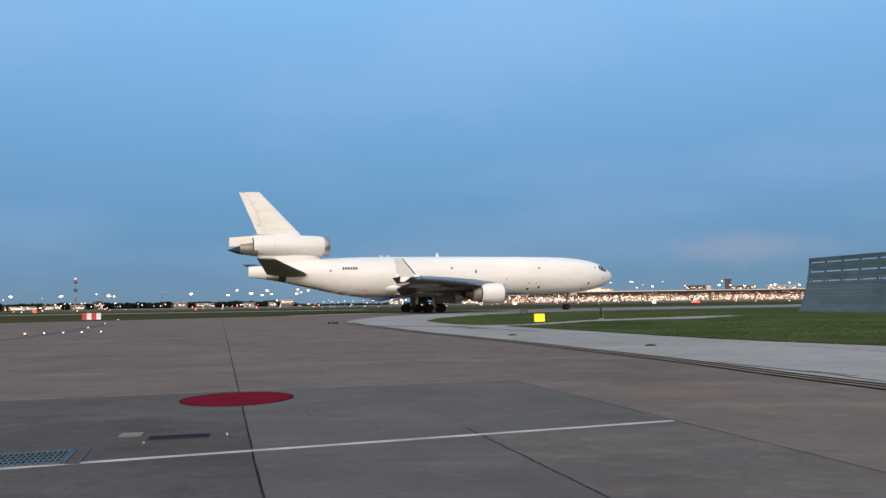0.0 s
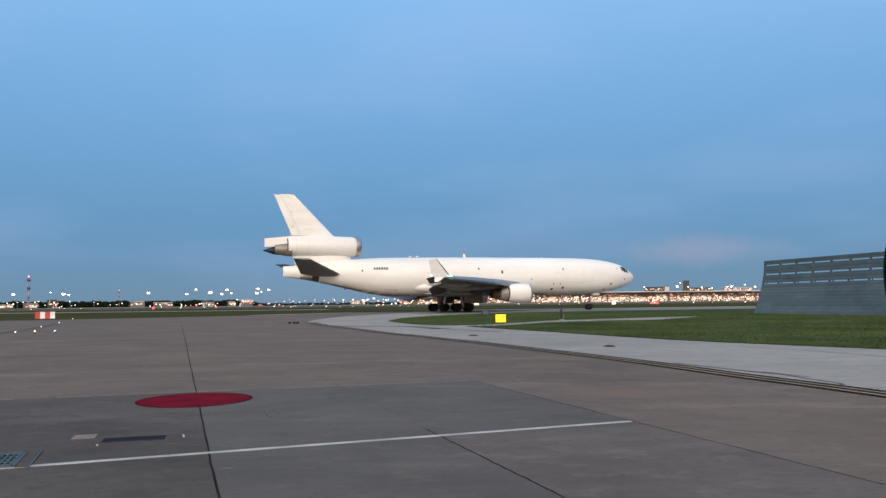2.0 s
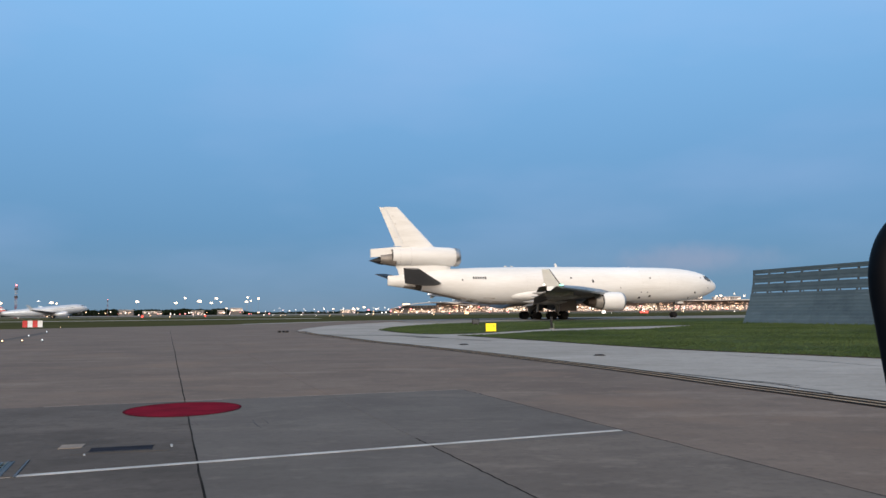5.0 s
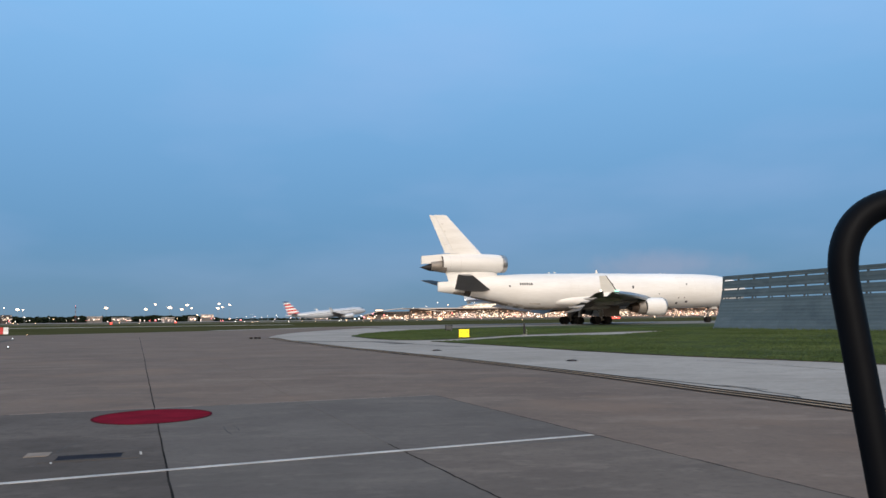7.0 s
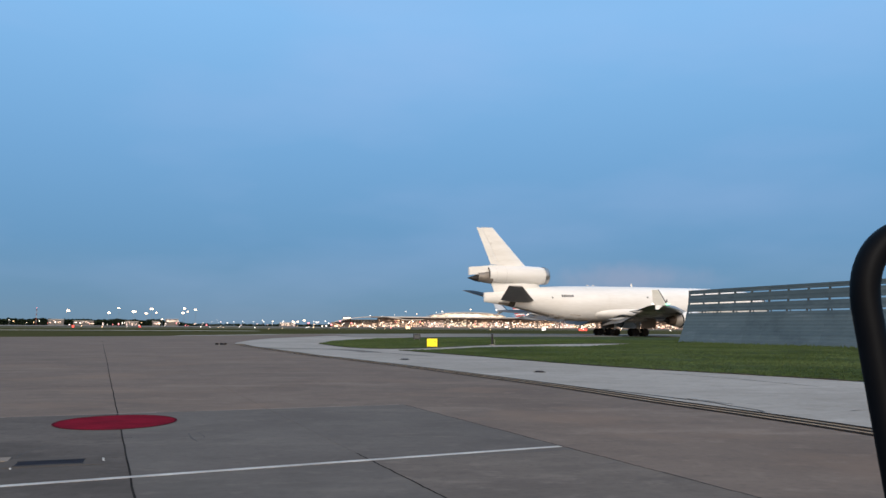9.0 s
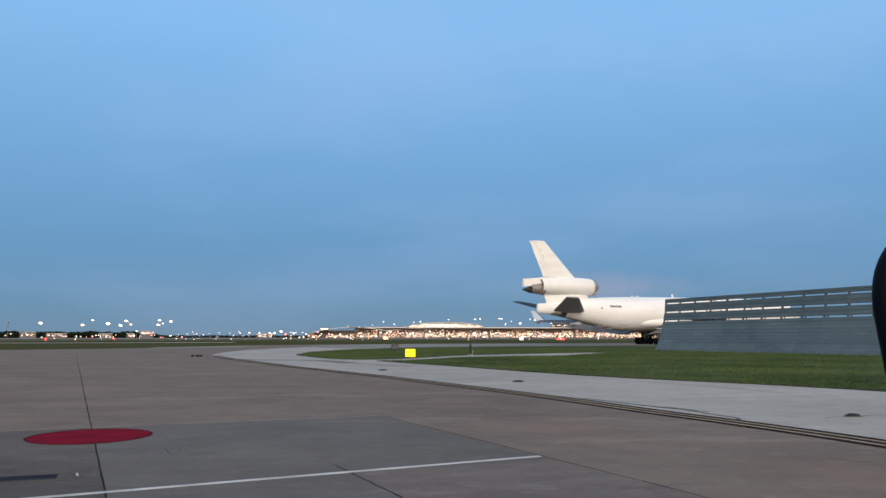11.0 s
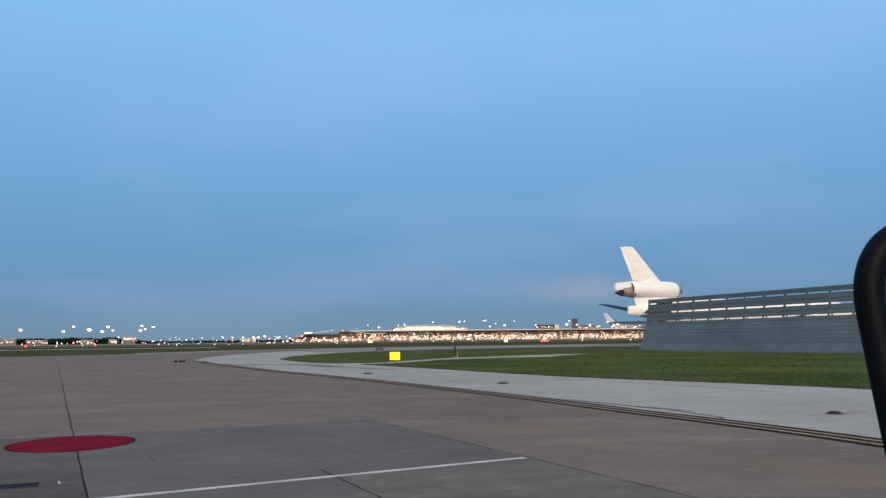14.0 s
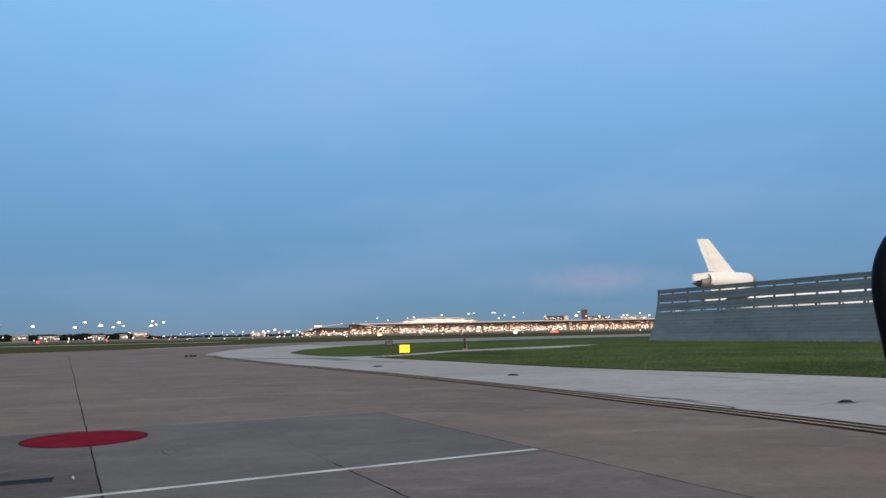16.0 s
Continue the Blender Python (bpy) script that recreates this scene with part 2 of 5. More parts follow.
M_HOT = noisy("heat_stained_metal", (0.15, 0.132, 0.115), (0.30, 0.27, 0.24), 0.9, 8, 0.5, 0.35, 0.05)
M_DARK = noisy("dark_metal", (0.012, 0.012, 0.013), (0.030, 0.029, 0.030), 1.5, 12, 0.55, 0.2, 0.05, gloss=0.25)
M_TYRE = noisy("tyre_rubber", (0.008, 0.008, 0.008), (0.018, 0.017, 0.017), 3, 25, 0.85, 0, 0.1, gloss=0.15)
M_GEAR = noisy("gear_grey", (0.24, 0.235, 0.225), (0.40, 0.39, 0.37), 1.0, 8, 0.5, 0.1, 0.05)
M_FLAP = noisy("dirty_flap_paint", (0.075, 0.068, 0.062), (0.14, 0.128, 0.118), 0.5, 5, 0.6, 0, 0.03)
M_SEAM = noisy("panel_seam", (0.56, 0.54, 0.51), (0.66, 0.64, 0.61), 1, 10, 0.6)
M_MARK = noisy("dark_marking", (0.014, 0.015, 0.022), (0.030, 0.031, 0.042), 1, 10, 0.5, gloss=0.2)
M_STEEL = noisy("galvanised_steel", (0.053, 0.076, 0.085), (0.105, 0.138, 0.148), 0.5, 6.0, 0.6, 0.2, 0.08, (0.35, 0.35, 3.2), 0.06)
smeared(M_STEEL, (0.155, 0.185, 0.20), 0.55, 0.9, 0.56, 0.74, (0.30, 0.30, 2.4), at=(1.0, 4.0, 2.0))
smeared(M_STEEL, (0.028, 0.040, 0.046), 0.6, 0.45, 0.52, 0.76, (0.6, 0.6, 1.0), at=(5.0, 1.0, 0.0))
M_STEEL_DARK = noisy("weathered_steel", (0.05, 0.055, 0.06), (0.09, 0.095, 0.10), 0.8, 8, 0.6, 0.3, 0.08)
M_BLACK = noisy("black_coating", (0.0020, 0.0026, 0.0040), (0.0036, 0.0046, 0.0068), 6, 60, 0.5, 0, 0.04)
M_BLACK.node_tree.nodes["Principled BSDF"].inputs["Specular IOR Level"].default_value = 0.06
M_RED = noisy("red_plastic", (0.46, 0.035, 0.035), (0.58, 0.055, 0.05), 1.5, 10, 0.5, vary=0.05)
M_PLASTIC = noisy("white_plastic", (0.66, 0.66, 0.66), (0.78, 0.78, 0.77), 1.5, 10, 0.5, vary=0.05)
M_BLUE = noisy("blue_tail_paint", (0.02, 0.05, 0.14), (0.035, 0.075, 0.19), 1, 6, 0.4)
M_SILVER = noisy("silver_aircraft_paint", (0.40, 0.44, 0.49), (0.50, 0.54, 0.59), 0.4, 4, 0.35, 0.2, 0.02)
M_TREE = noisy("far_foliage", (0.008, 0.013, 0.008), (0.020, 0.028, 0.015), 0.1, 1.0, 0.95, 0, 0.0, islands=0.4, gloss=0.03)
M_WALL = noisy("grey_building_wall", (0.10, 0.092, 0.090), (0.17, 0.155, 0.148), 0.05, 0.7, 0.8, vary=0.1)
M_WALL_DARK = noisy("dark_building_wall", (0.045, 0.035, 0.035), (0.075, 0.060, 0.058), 0.05, 0.7, 0.8, vary=0.1)
M_TERMINAL = noisy("warm_terminal_wall", (0.16, 0.120, 0.103), (0.25, 0.190, 0.160), 0.05, 0.7, 0.8)
M_ROOF = noisy("pale_roof", (0.42, 0.385, 0.36), (0.56, 0.52, 0.49), 0.03, 0.5, 0.7)
G_LAMP = glowing("flood_lamp_lens", (1.0, 0.66, 0.36), 5.5)
G_LAMP_WHITE = glowing("white_lamp_lens", (1.0, 0.86, 0.70), 2.6)
G_WINDOW = glowing("lit_window", (1.0, 0.56, 0.32), 0.85, islands=0.97)
G_HALL = glowing("lit_hall_glass", (1.0, 0.74, 0.48), 0.95, islands=0.8)
G_AMBER = glowing("amber_lamp_lens", (1.0, 0.56, 0.22), 3.2)
G_PALE = glowing("pale_lamp_lens", (0.86, 0.95, 1.0), 1.2)
M_MAST_RED = noisy("faded_red_steel", (0.22, 0.06, 0.07), (0.30, 0.09, 0.09), 0.5, 4, 0.7)
M_MAST_WHITE = noisy("faded_white_steel", (0.30, 0.30, 0.32), (0.38, 0.38, 0.40), 0.5, 4, 0.7)
G_RED = glowing("red_lamp_lens", (1.0, 0.10, 0.10), 4.0)
G_SIGN = glowing("lit_yellow_sign", (1.0, 0.78, 0.0), 0.60, (0.70, 0.55, 0.01))
G_REDSIGN = glowing("lit_red_sign", (1.0, 0.10, 0.07), 1.6, (0.6, 0.05, 0.04))


# ---- mesh helpers ----
def part(name, bm, material, parent=None, label="", smooth=False):
    """Link a bmesh as one mesh object, under a thing or a part of it."""
    bmesh.ops.recalc_face_normals(bm, faces=bm.faces)
    me = bpy.data.meshes.new(name)
    bm.to_mesh(me)
    bm.free()
    me.materials.append(material)
    if smooth:
        me.polygons.foreach_set("use_smooth", [True] * len(me.polygons))
        me.set_sharp_from_angle(angle=radians(40))
    ob = new(name, me)
    ob.parent = parent
    return tagged(ob, label)


def put(ob, m):
    ob.matrix_basis = m
    return ob


def box(bm, x, y, z, sx, sy, sz, bevel=0.0, m=None):
    """A box about its centre, with bevelled edges."""
    got = bmesh.ops.create_cube(bm, size=1.0, matrix=(m or Matrix()) @ Matrix.Translation((x, y, z)) @ Matrix.Diagonal((sx, sy, sz, 1)))
    if bevel:
        edges = {e for v in got["verts"] for e in v.link_edges}
        bmesh.ops.bevel(bm, geom=list(edges), offset=bevel, segments=2, affect="EDGES", profile=0.5)
    return bm


def rod(bm, a, b, r1, r2=None, sides=10):
    """A straight tapering bar with round section from a to b."""
    a, b = Vector(a), Vector(b)
    d = b - a
    m = Matrix.Translation((a + b) / 2) @ d.to_track_quat("Z", "Y").to_matrix().to_4x4()
    bmesh.ops.create_cone(bm, cap_ends=True, segments=sides, radius1=r1, radius2=r1 if r2 is None else r2, depth=d.length, matrix=m)
    return bm


def loft(bm, rings, cap=True, closed=True):
    """Skin a run of rings of equally many points."""
    rows = [[bm.verts.new(p) for p in ring] for ring in rings]
    n = len(rows[0])
    for a, b in zip(rows, rows[1:]):
        for i in range(n if closed else n - 1):
            bm.faces.new((a[i], a[(i + 1) % n], b[(i + 1) % n], b[i]))
    if cap and closed:
        bm.faces.new(rows[0][::-1])
        bm.faces.new(rows[-1])
    return bm


def tube(bm, points, r, sides=12):
    """A round bar along a bent line."""
    pts = [Vector(p) for p in points]
    rings, side = [], None
    for i, p in enumerate(pts):
        d = (pts[min(i + 1, len(pts) - 1)] - pts[max(i - 1, 0)]).normalized()
        ref = Vector((0, 0, 1)) if abs(d.z) < 0.9 else Vector((0, 1, 0))
        side = (side - d * side.dot(d)).normalized() if side else d.cross(ref).normalized()
        up = d.cross(side)
        rings.append([p + (side * math.cos(a) + up * math.sin(a)) * r for a in [2 * math.pi * k / sides for k in range(sides)]])
    return loft(bm, rings)


def turned(bm, profile, centre=(0, 0, 0), axis="x", sides=32, cap=True):
    """A body of revolution: profile rows are place along the axis and radius."""
    rings = []
    for s, r in profile:
        ring = []
        for k in range(sides):
            a = 2 * math.pi * k / sides
            c, d = r * math.cos(a), r * math.sin(a)
            p = {"x": (s, c, d), "y": (d, s, c), "z": (c, d, s)}[axis]
            ring.append(Vector(p) + Vector(centre))
        rings.append(ring)
    return loft(bm, rings, cap)


def curve_points(pts, steps=6):
    """A smooth line through the points given."""
    p = [Vector((*q, 0)) for q in pts]
    out = []
    for i in range(len(p) - 1):
        a, b, c, d = p[max(i - 1, 0)], p[i], p[i + 1], p[min(i + 2, len(p) - 1)]
        for k in range(steps):
            t = k / steps
            out.append(0.5 * ((2 * b) + (c - a) * t + (2 * a - 5 * b + 4 * c - d) * t * t + (3 * b - a - 3 * c + d) * t ** 3))
    return [(v.x, v.y) for v in out] + [tuple(pts[-1])]


def sheet(name, outline, z, material, thick=0.0, label=""):
    """A flat piece of ground inside an outline, with an edge that goes down by its thickness."""
    bm = bmesh.new()
    vs = [bm.verts.new((x, y, z)) for x, y in outline]
    f = bm.faces.new(vs)
    if f.normal.z < 0:
        f.normal_flip()
    if thick:
        got = bmesh.ops.extrude_face_region(bm, geom=[f])
        for v in got["geom"]:
            if isinstance(v, bmesh.types.BMVert):
                v.co.z -= thick
    bmesh.ops.triangulate(bm, faces=[q for q in bm.faces if len(q.verts) > 4])
    return part(name, bm, material, None, label)


def ribbon(bm, line, left, right, z):
    """A strip beside a line, between two offsets to its left."""
    a = []
    for i, (x, y) in enumerate(line):
        x0, y0 = line[max(i - 1, 0)]
        x1, y1 = line[min(i + 1, len(line) - 1)]
        d = Vector((x1 - x0, y1 - y0)).normalized()
        n = Vector((-d.y, d.x))
        a.append((bm.verts.new((x + n.x * left, y + n.y * left, z)), bm.verts.new((x + n.x * right, y + n.y * right, z))))
    for (p, q), (r, s) in zip(a, a[1:]):
        bm.faces.new((p, q, s, r))
    return bm


# ---- the ground ----
bm = bmesh.new()
for i in range(-5, 6):
    for j in range(-2, 10):
        q = [bm.verts.new((x, y, -0.03)) for x, y in ((i * 450 - 225, j * 450), (i * 450 + 225, j * 450), (i * 450 + 225, j * 450 + 450), (i * 450 - 225, j * 450 + 450))]
        bm.faces.new(q)
bmesh.ops.remove_doubles(bm, verts=bm.verts, dist=0.01)
tagged(part("ground", bm, M_FIELD), "flat dull green airfield grass reaching the horizon", "ground", kind="structure")

EDGE = curve_points([(7.8, -60), (7.6, -20), (7.36, 0), (7.05, 5), (6.67, 9.0), (6.12, 11.75), (5.56, 13.95), (4.70, 17.85), (2.95, 24.0), (1.95, 27.4), (1.08, 30.0), (0.0, 33.4), (-1.25, 37.0), (-2.95, 43.0), (-5.5, 52.0), (-7.2, 60.0)], 5)
apron_outline = EDGE + curve_points([(-7.2, 60.0), (-7.66, 66.8), (-7.62, 75.0), (-7.1, 83.5), (-6.15, 90.5), (-4.2, 99), (-1.2, 111), (2.0, 120)], 4)[1:] + [(0, 131), (-6, 138), (-10, 121), (-14.5, 111), (-26, 96), (-35, 87), (-44, 79), (-95, 45), (-95, -60)]
tagged(sheet("apron", apron_outline, -0.004, M_APRON, 0.02), "worn brownish grey concrete airport apron", "apron", kind="structure")
pale = [(7, -60), (110, -60), (700, 60), (700, 352), (200, 212), (60, 172), (20, 160), (-6, 138), (-20, 110), (-22, 60), (-3, 30), (3, 0)]
tagged(sheet("shoulder", pale, -0.016, M_SHOULDER, 0.01), "pale grey concrete shoulder beside the apron", "shoulder", kind="structure")
lane = curve_points([(2, 100), (10, 100), (18, 103), (32, 109), (60, 119), (200, 147), (700, 258)], 4) + [(700, 335), (200, 206), (60, 168), (20, 157), (-6, 138), (0, 131), (2, 120), (0, 112)]
tagged(sheet("taxiway", lane, -0.010, M_TAXI, 0.004), "worn grey concrete taxiway beyond the turf", "taxiway", kind="structure")

# turf between the shoulder and the taxiway, with a narrow paved tongue let into it
near_edge = curve_points([(20, -60), (18.4, 0), (16, 11), (13.8, 18), (12.3, 21.5), (10.0, 25.6), (8.1, 30.6), (6.5, 36.3), (5.0, 41), (3.6, 45.6)], 6)
tongue = curve_points([(3.6, 45.6), (5.25, 46.0), (7.35, 49.1), (9.8, 52.7), (13, 54.2), (16, 55.0), (18.7, 57.5), (24.1, 65.2), (25.5, 68.2)], 4)[1:] + curve_points([(25.5, 68.2), (22.2, 66.8), (16.2, 62.8), (13.3, 60.6), (11.0, 58.9), (8.2, 54.6), (5.8, 50.7), (3.9, 48.7), (2.2, 49.0), (0.63, 52.3), (-1.19, 61.7)], 4)[1:]
far_edge = curve_points([(-1.19, 61.7), (-0.6, 69), (0.95, 77.4), (4.0, 87.5), (7.7, 95.7), (12.5, 104), (20, 110), (30, 115.5), (42, 119.5), (60, 124), (200, 152), (700, 262)], 5)[1:]
TURF = near_edge + tongue + far_edge + [(700, 60), (110, -60)]


def inside(x, y, poly):
    hit = False
    for (x0, y0), (x1, y1) in zip(poly, poly[1:] + poly[:1]):
        if (y0 > y) != (y1 > y) and x < (x1 - x0) * (y - y0) / (y1 - y0) + x0:
            hit = not hit
    return hit


tagged(sheet("lawn", TURF, 0.012, M_GRASS, 0.06), "mown green turf island beside the taxiway", "grass", kind="structure")


# the blast fence: its far end, the way it runs, its back, and its bays
F0, FD, FN = Vector((31.4, 72.0)), Vector((0.2264, -0.9740)), Vector((0.9740, 0.2264))
BAY, BAYS, TOP = 2.06, 17, 4.84


def grass():
    """Leaning blades over the turf, dense along its near side, and a ragged dark soil edge where it meets the paving."""
    rng = random.Random(4)
    vs, fs, ups = [], [], []
    made = 0
    while made < 60000:
        d = 17 + 75 * rng.random() ** 1.8
        a = radians(rng.uniform(-3, 46))
        x, y = d * math.sin(a), d * math.cos(a)
        if not inside(x, y, TURF):
            continue
        made += 1
        tall = rng.uniform(0.018, 0.048) * (1 + d / 110) * (1 + 0.8 * noise.noise((x * 0.25, y * 0.25, 0)))
        for k in range(2):
            t = rng.uniform(0, math.pi)
            w = 0.014 * (1 + d / 18)
            cx, cy = x + rng.uniform(-0.12, 0.12), y + rng.uniform(-0.12, 0.12)
            dx, dy = math.cos(t) * w, math.sin(t) * w
            n = len(vs)
            vs += [(cx - dx, cy - dy, 0.0), (cx + dx, cy + dy, 0.0), (cx + rng.uniform(-0.08, 0.08), cy + rng.uniform(-0.08, 0.08), tall)]
            up = Vector((rng.uniform(-0.2, 0.2), rng.uniform(-0.35, 0.05), 1)).normalized()
            ups += [up, up, up]
            fs.append((n, n + 1, n + 2) if dy * x - dx * y < 0 else (n + 1, n, n + 2))
    for k in range(2600):
        q, off = rng.uniform(0, BAY * BAYS), rng.uniform(0.02, 0.9) ** 1.4
        p = F0 + FD * q - FN * off
        t, w, tall = rng.uniform(0, math.pi), 0.06, rng.uniform(0.05, 0.24) * (1.1 - off)
        dx, dy, n = math.cos(t) * w, math.sin(t) * w, len(vs)
        vs += [(p.x - dx, p.y - dy, 0.0), (p.x + dx, p.y + dy, 0.0), (p.x + rng.uniform(-0.1, 0.1), p.y + rng.uniform(-0.1, 0.1), tall)]
        ups += [Vector((0, -0.15, 1)).normalized()] * 3
        fs.append((n, n + 1, n + 2) if dy * p.x - dx * p.y < 0 else (n + 1, n, n + 2))
    me = bpy.data.meshes.new("grass")
    me.from_pydata(vs, [], fs)
    me.normals_split_custom_set_from_vertices(ups)
    me.materials.append(M_BLADE)
    tagged(new("grass", me), "short green grass tufts on the turf island", "grass", kind="stuff")
    for nm, run, wide in (("soil_edge", near_edge[6:], 0.05), ("soil_edge", tongue, 0.05)):
        bm = bmesh.new()
        rows = []
        for i, (x, y) in enumerate(run):
            x1, y1 = run[min(i + 1, len(run) - 1)]
            x0, y0 = run[max(i - 1, 0)]
            d = Vector((x1 - x0, y1 - y0)).normalized()
            far = 0.5 + math.hypot(x, y) / 30
            a, b = wide * far * rng.uniform(0.7, 1.8), 0.04
            rows.append((bm.verts.new((x - d.y * a, y + d.x * a, -0.010)), bm.verts.new((x + d.y * b, y - d.x * b, 0.016))))
        for (p, q), (r, t) in zip(rows, rows[1:]):
            bm.faces.new((p, q, t, r))
        tagged(part(nm, bm, M_SOIL), "dark soil edge of the turf", "soil edge", kind="structure")


grass()


# far pavements, all along one heading
def along(s, n, heading=15.0):
    c, d = math.cos(radians(heading)), math.sin(radians(heading))
    return (s * c - n * d, s * d + n * c)


for nm, n0, n1, mt, lb in (("taxiway_far", 204, 219, M_SHOULDER, "pale concrete parallel taxiway across the airfield"),
                           ("runway", 384, 420, M_TAXI, "grey runway across the airfield"),
                           ("apron_far", 640, 1400, M_TAXI, "grey terminal apron far across the airfield")):
    s0, s1 = -1500 if n0 < 600 else -150, 36 if n0 < 300 else 1600
    tagged(sheet(nm, [along(s0, n0), along(s1, n0), along(s1, n1), along(s0, n1)], -0.024, mt, 0.004), lb, "pavement", kind="structure")

# ---- markings and fittings on the apron ----
J0, JU, JV = Vector((-1.74, 7.43)), Vector((0.964, 0.265)), Vector((-0.265, 0.964))


def uv(u, v):
    p = J0 + JU * u + JV * v
    return (p.x, p.y)


def flat(name, outline, z, material, label, category="marking"):
    return tagged(sheet(name, outline, z, material, 0.003), label, category, kind="structure")


line_a, line_b = Vector((-7.6, 5.40)), Vector((2.47, 8.87))
d = (line_b - line_a).normalized()
n = Vector((-d.y, d.x)) * 0.041
flat("painted_line", [tuple(line_a + n), tuple(line_a - n), tuple(line_b - n), tuple(line_b + n)], 0.004, M_WHITE_LINE, "worn thin white painted line across the apron")
flat("painted_circle", [(-2.915 + 0.77 * math.cos(k * math.pi / 32), 11.56 + 0.86 * math.sin(k * math.pi / 32)) for k in range(64)], 0.004, M_RED_PAINT, "dark red painted circle on the apron")
bm = bmesh.new()
rim_run = [(-2.915 + 0.765 * math.cos(k * math.pi / 32), 11.56 + 0.855 * math.sin(k * math.pi / 32)) for k in range(65)]
tagged(part("circle_rim", ribbon(bm, rim_run, 0.018, -0.014, 0.0075), M_RED_RIM), "thin darker rim of the red painted circle", "marking", kind="structure")

edge_run = EDGE[10:]
for nm, l, r, mt, z, lb in (("edge_band", -0.60, 0.0, M_YELLOW_LINE, 0.001, "faded tan double line along the curved apron edge"),
                            ("edge_line", -0.115, 0.02, M_BLACK_LINE, 0.005, "thin black border line along the curved apron edge"),
                            ("edge_line", -0.37, -0.235, M_BLACK_LINE, 0.005, "thin black border line along the curved apron edge"),
                            ("edge_line", -0.625, -0.485, M_BLACK_LINE, 0.005, "thin black border line along the curved apron edge")):
    bm = ribbon(bmesh.new(), edge_run, l, r, z)
    tagged(part(nm, bm, mt), lb, "marking", kind="structure")


def scuffs():
    """Dark tyre scuffs and a filled crack on the pale shoulder."""
    for nm, run, w, mt, lb in (
            ("tyre_scuff", [(6.40, 14.9), (6.70, 14.2), (6.76, 13.4), (6.86, 12.7), (6.80, 12.4)], 0.035, M_STAIN, "dark tyre scuff on the pale shoulder"),
            ("tyre_scuff", [(6.35, 13.4), (6.52, 12.8), (6.70, 12.35)], 0.03, M_STAIN, "dark tyre scuff on the pale shoulder"),
            ("filled_crack", [(9.6, 23.2), (10.2, 21.6), (10.62, 20.2), (10.93, 18.5), (11.1, 17.6)], 0.02, M_STAIN, "thin filled crack in the pale shoulder"),
            ("filled_crack", [(9.9, 12.2), (10.4, 12.0), (10.9, 12.1), (11.6, 11.7)], 0.012, M_STAIN, "thin filled crack in the pale shoulder"),
            ("worn_track", [(-5.9, 53.6), (-5.37, 51.5), (-3.26, 48.8), (-1.6, 48.4), (0.2, 47.0), (1.15, 44.8), (1.9, 41.9)], 0.55, M_TRACK, "darker worn wheel track across the shoulder"),
            ("worn_track", [(1.5, 43.0), (3.0, 40.0), (4.3, 36.5)], 0.16, M_TRACK, "darker worn wheel track across the shoulder"),
            ("worn_track", [(-6.9, 59.0), (-6.3, 56.0), (-5.2, 52.0), (-3.9, 47.5)], 0.20, M_TRACK, "darker worn wheel track across the shoulder"),
            ("tyre_scuff", [(5.75, 17.2), (6.0, 16.4), (6.35, 15.2), (6.62, 14.4)], 0.05, M_STAIN, "dark tyre scuff on the pale shoulder"),
            ("tyre_scuff", [(6.62, 14.9), (6.82, 14.2), (6.95, 13.7)], 0.018, M_STAIN, "dark tyre scuff on the pale shoulder"),
            ("filled_crack", [(8.35, 12.45), (8.6, 12.55), (8.82, 12.5)], 0.012, M_STAIN, "thin filled crack in the pale shoulder"),
            ("filled_crack", [(9.10, 12.55), (9.35, 12.7), (9.65, 12.6), (9.9, 12.2)], 0.012, M_STAIN, "thin filled crack in the pale shoulder")):
        bm = ribbon(bmesh.new(), curve_points(run, 5), w, -w, -0.012)
        tagged(part(nm, bm, mt), lb, "marking", kind="structure")


scuffs()


def manhole(x, y, r, lid):
    thing = new("manhole_cover")
    thing.location = (x, y, -0.006)
    part("stain", turned(bmesh.new(), [(-0.006, r * 1.25), (0.0015, r * 1.25)], axis="z", sides=20), M_STAIN, thing)
    part("rim", turned(bmesh.new(), [(-0.01, r * 1.05), (0.006, r * 1.05)], axis="z", sides=24), M_STAIN, thing)
    part("lid", turned(bmesh.new(), [(0.0, r * 0.94), (0.020, r * 0.90), (0.032, r * 0.62), (0.036, r * 0.20)], axis="z", sides=24), lid, thing)
    tagged(thing, "dark iron manhole cover in pale concrete", "manhole cover", "covers in the shoulder")


for x, y, r, lid in ((6.02, 23.75, 0.15, M_PIT), (8.95, 12.6, 0.115, M_PIT), (2.77, 32.8, 0.17, M_PIT)):
    manhole(x, y, r, lid)


for run, w in (([(-1.75, 10.3), (-1.68, 10.0), (-1.60, 9.75), (-1.52, 9.55)], 0.010), ([(-1.66, 10.4), (-1.55, 10.1), (-1.50, 9.9)], 0.006), ([(-3.05, 9.6), (-3.10, 9.2), (-3.12, 8.8), (-3.08, 8.55)], 0.008), ([(-3.6, 8.5), (-3.2, 8.46), (-2.2, 8.78)], 0.007), ([(-2.95, 7.93), (-2.3, 8.03), (-1.98, 8.16)], 0.006)):
    tagged(part("apron_scuff", ribbon(bmesh.new(), curve_points(run, 4), w, -w, 0.0024), M_STAIN), "faint dark scuff on the apron concrete", "marking", kind="structure")


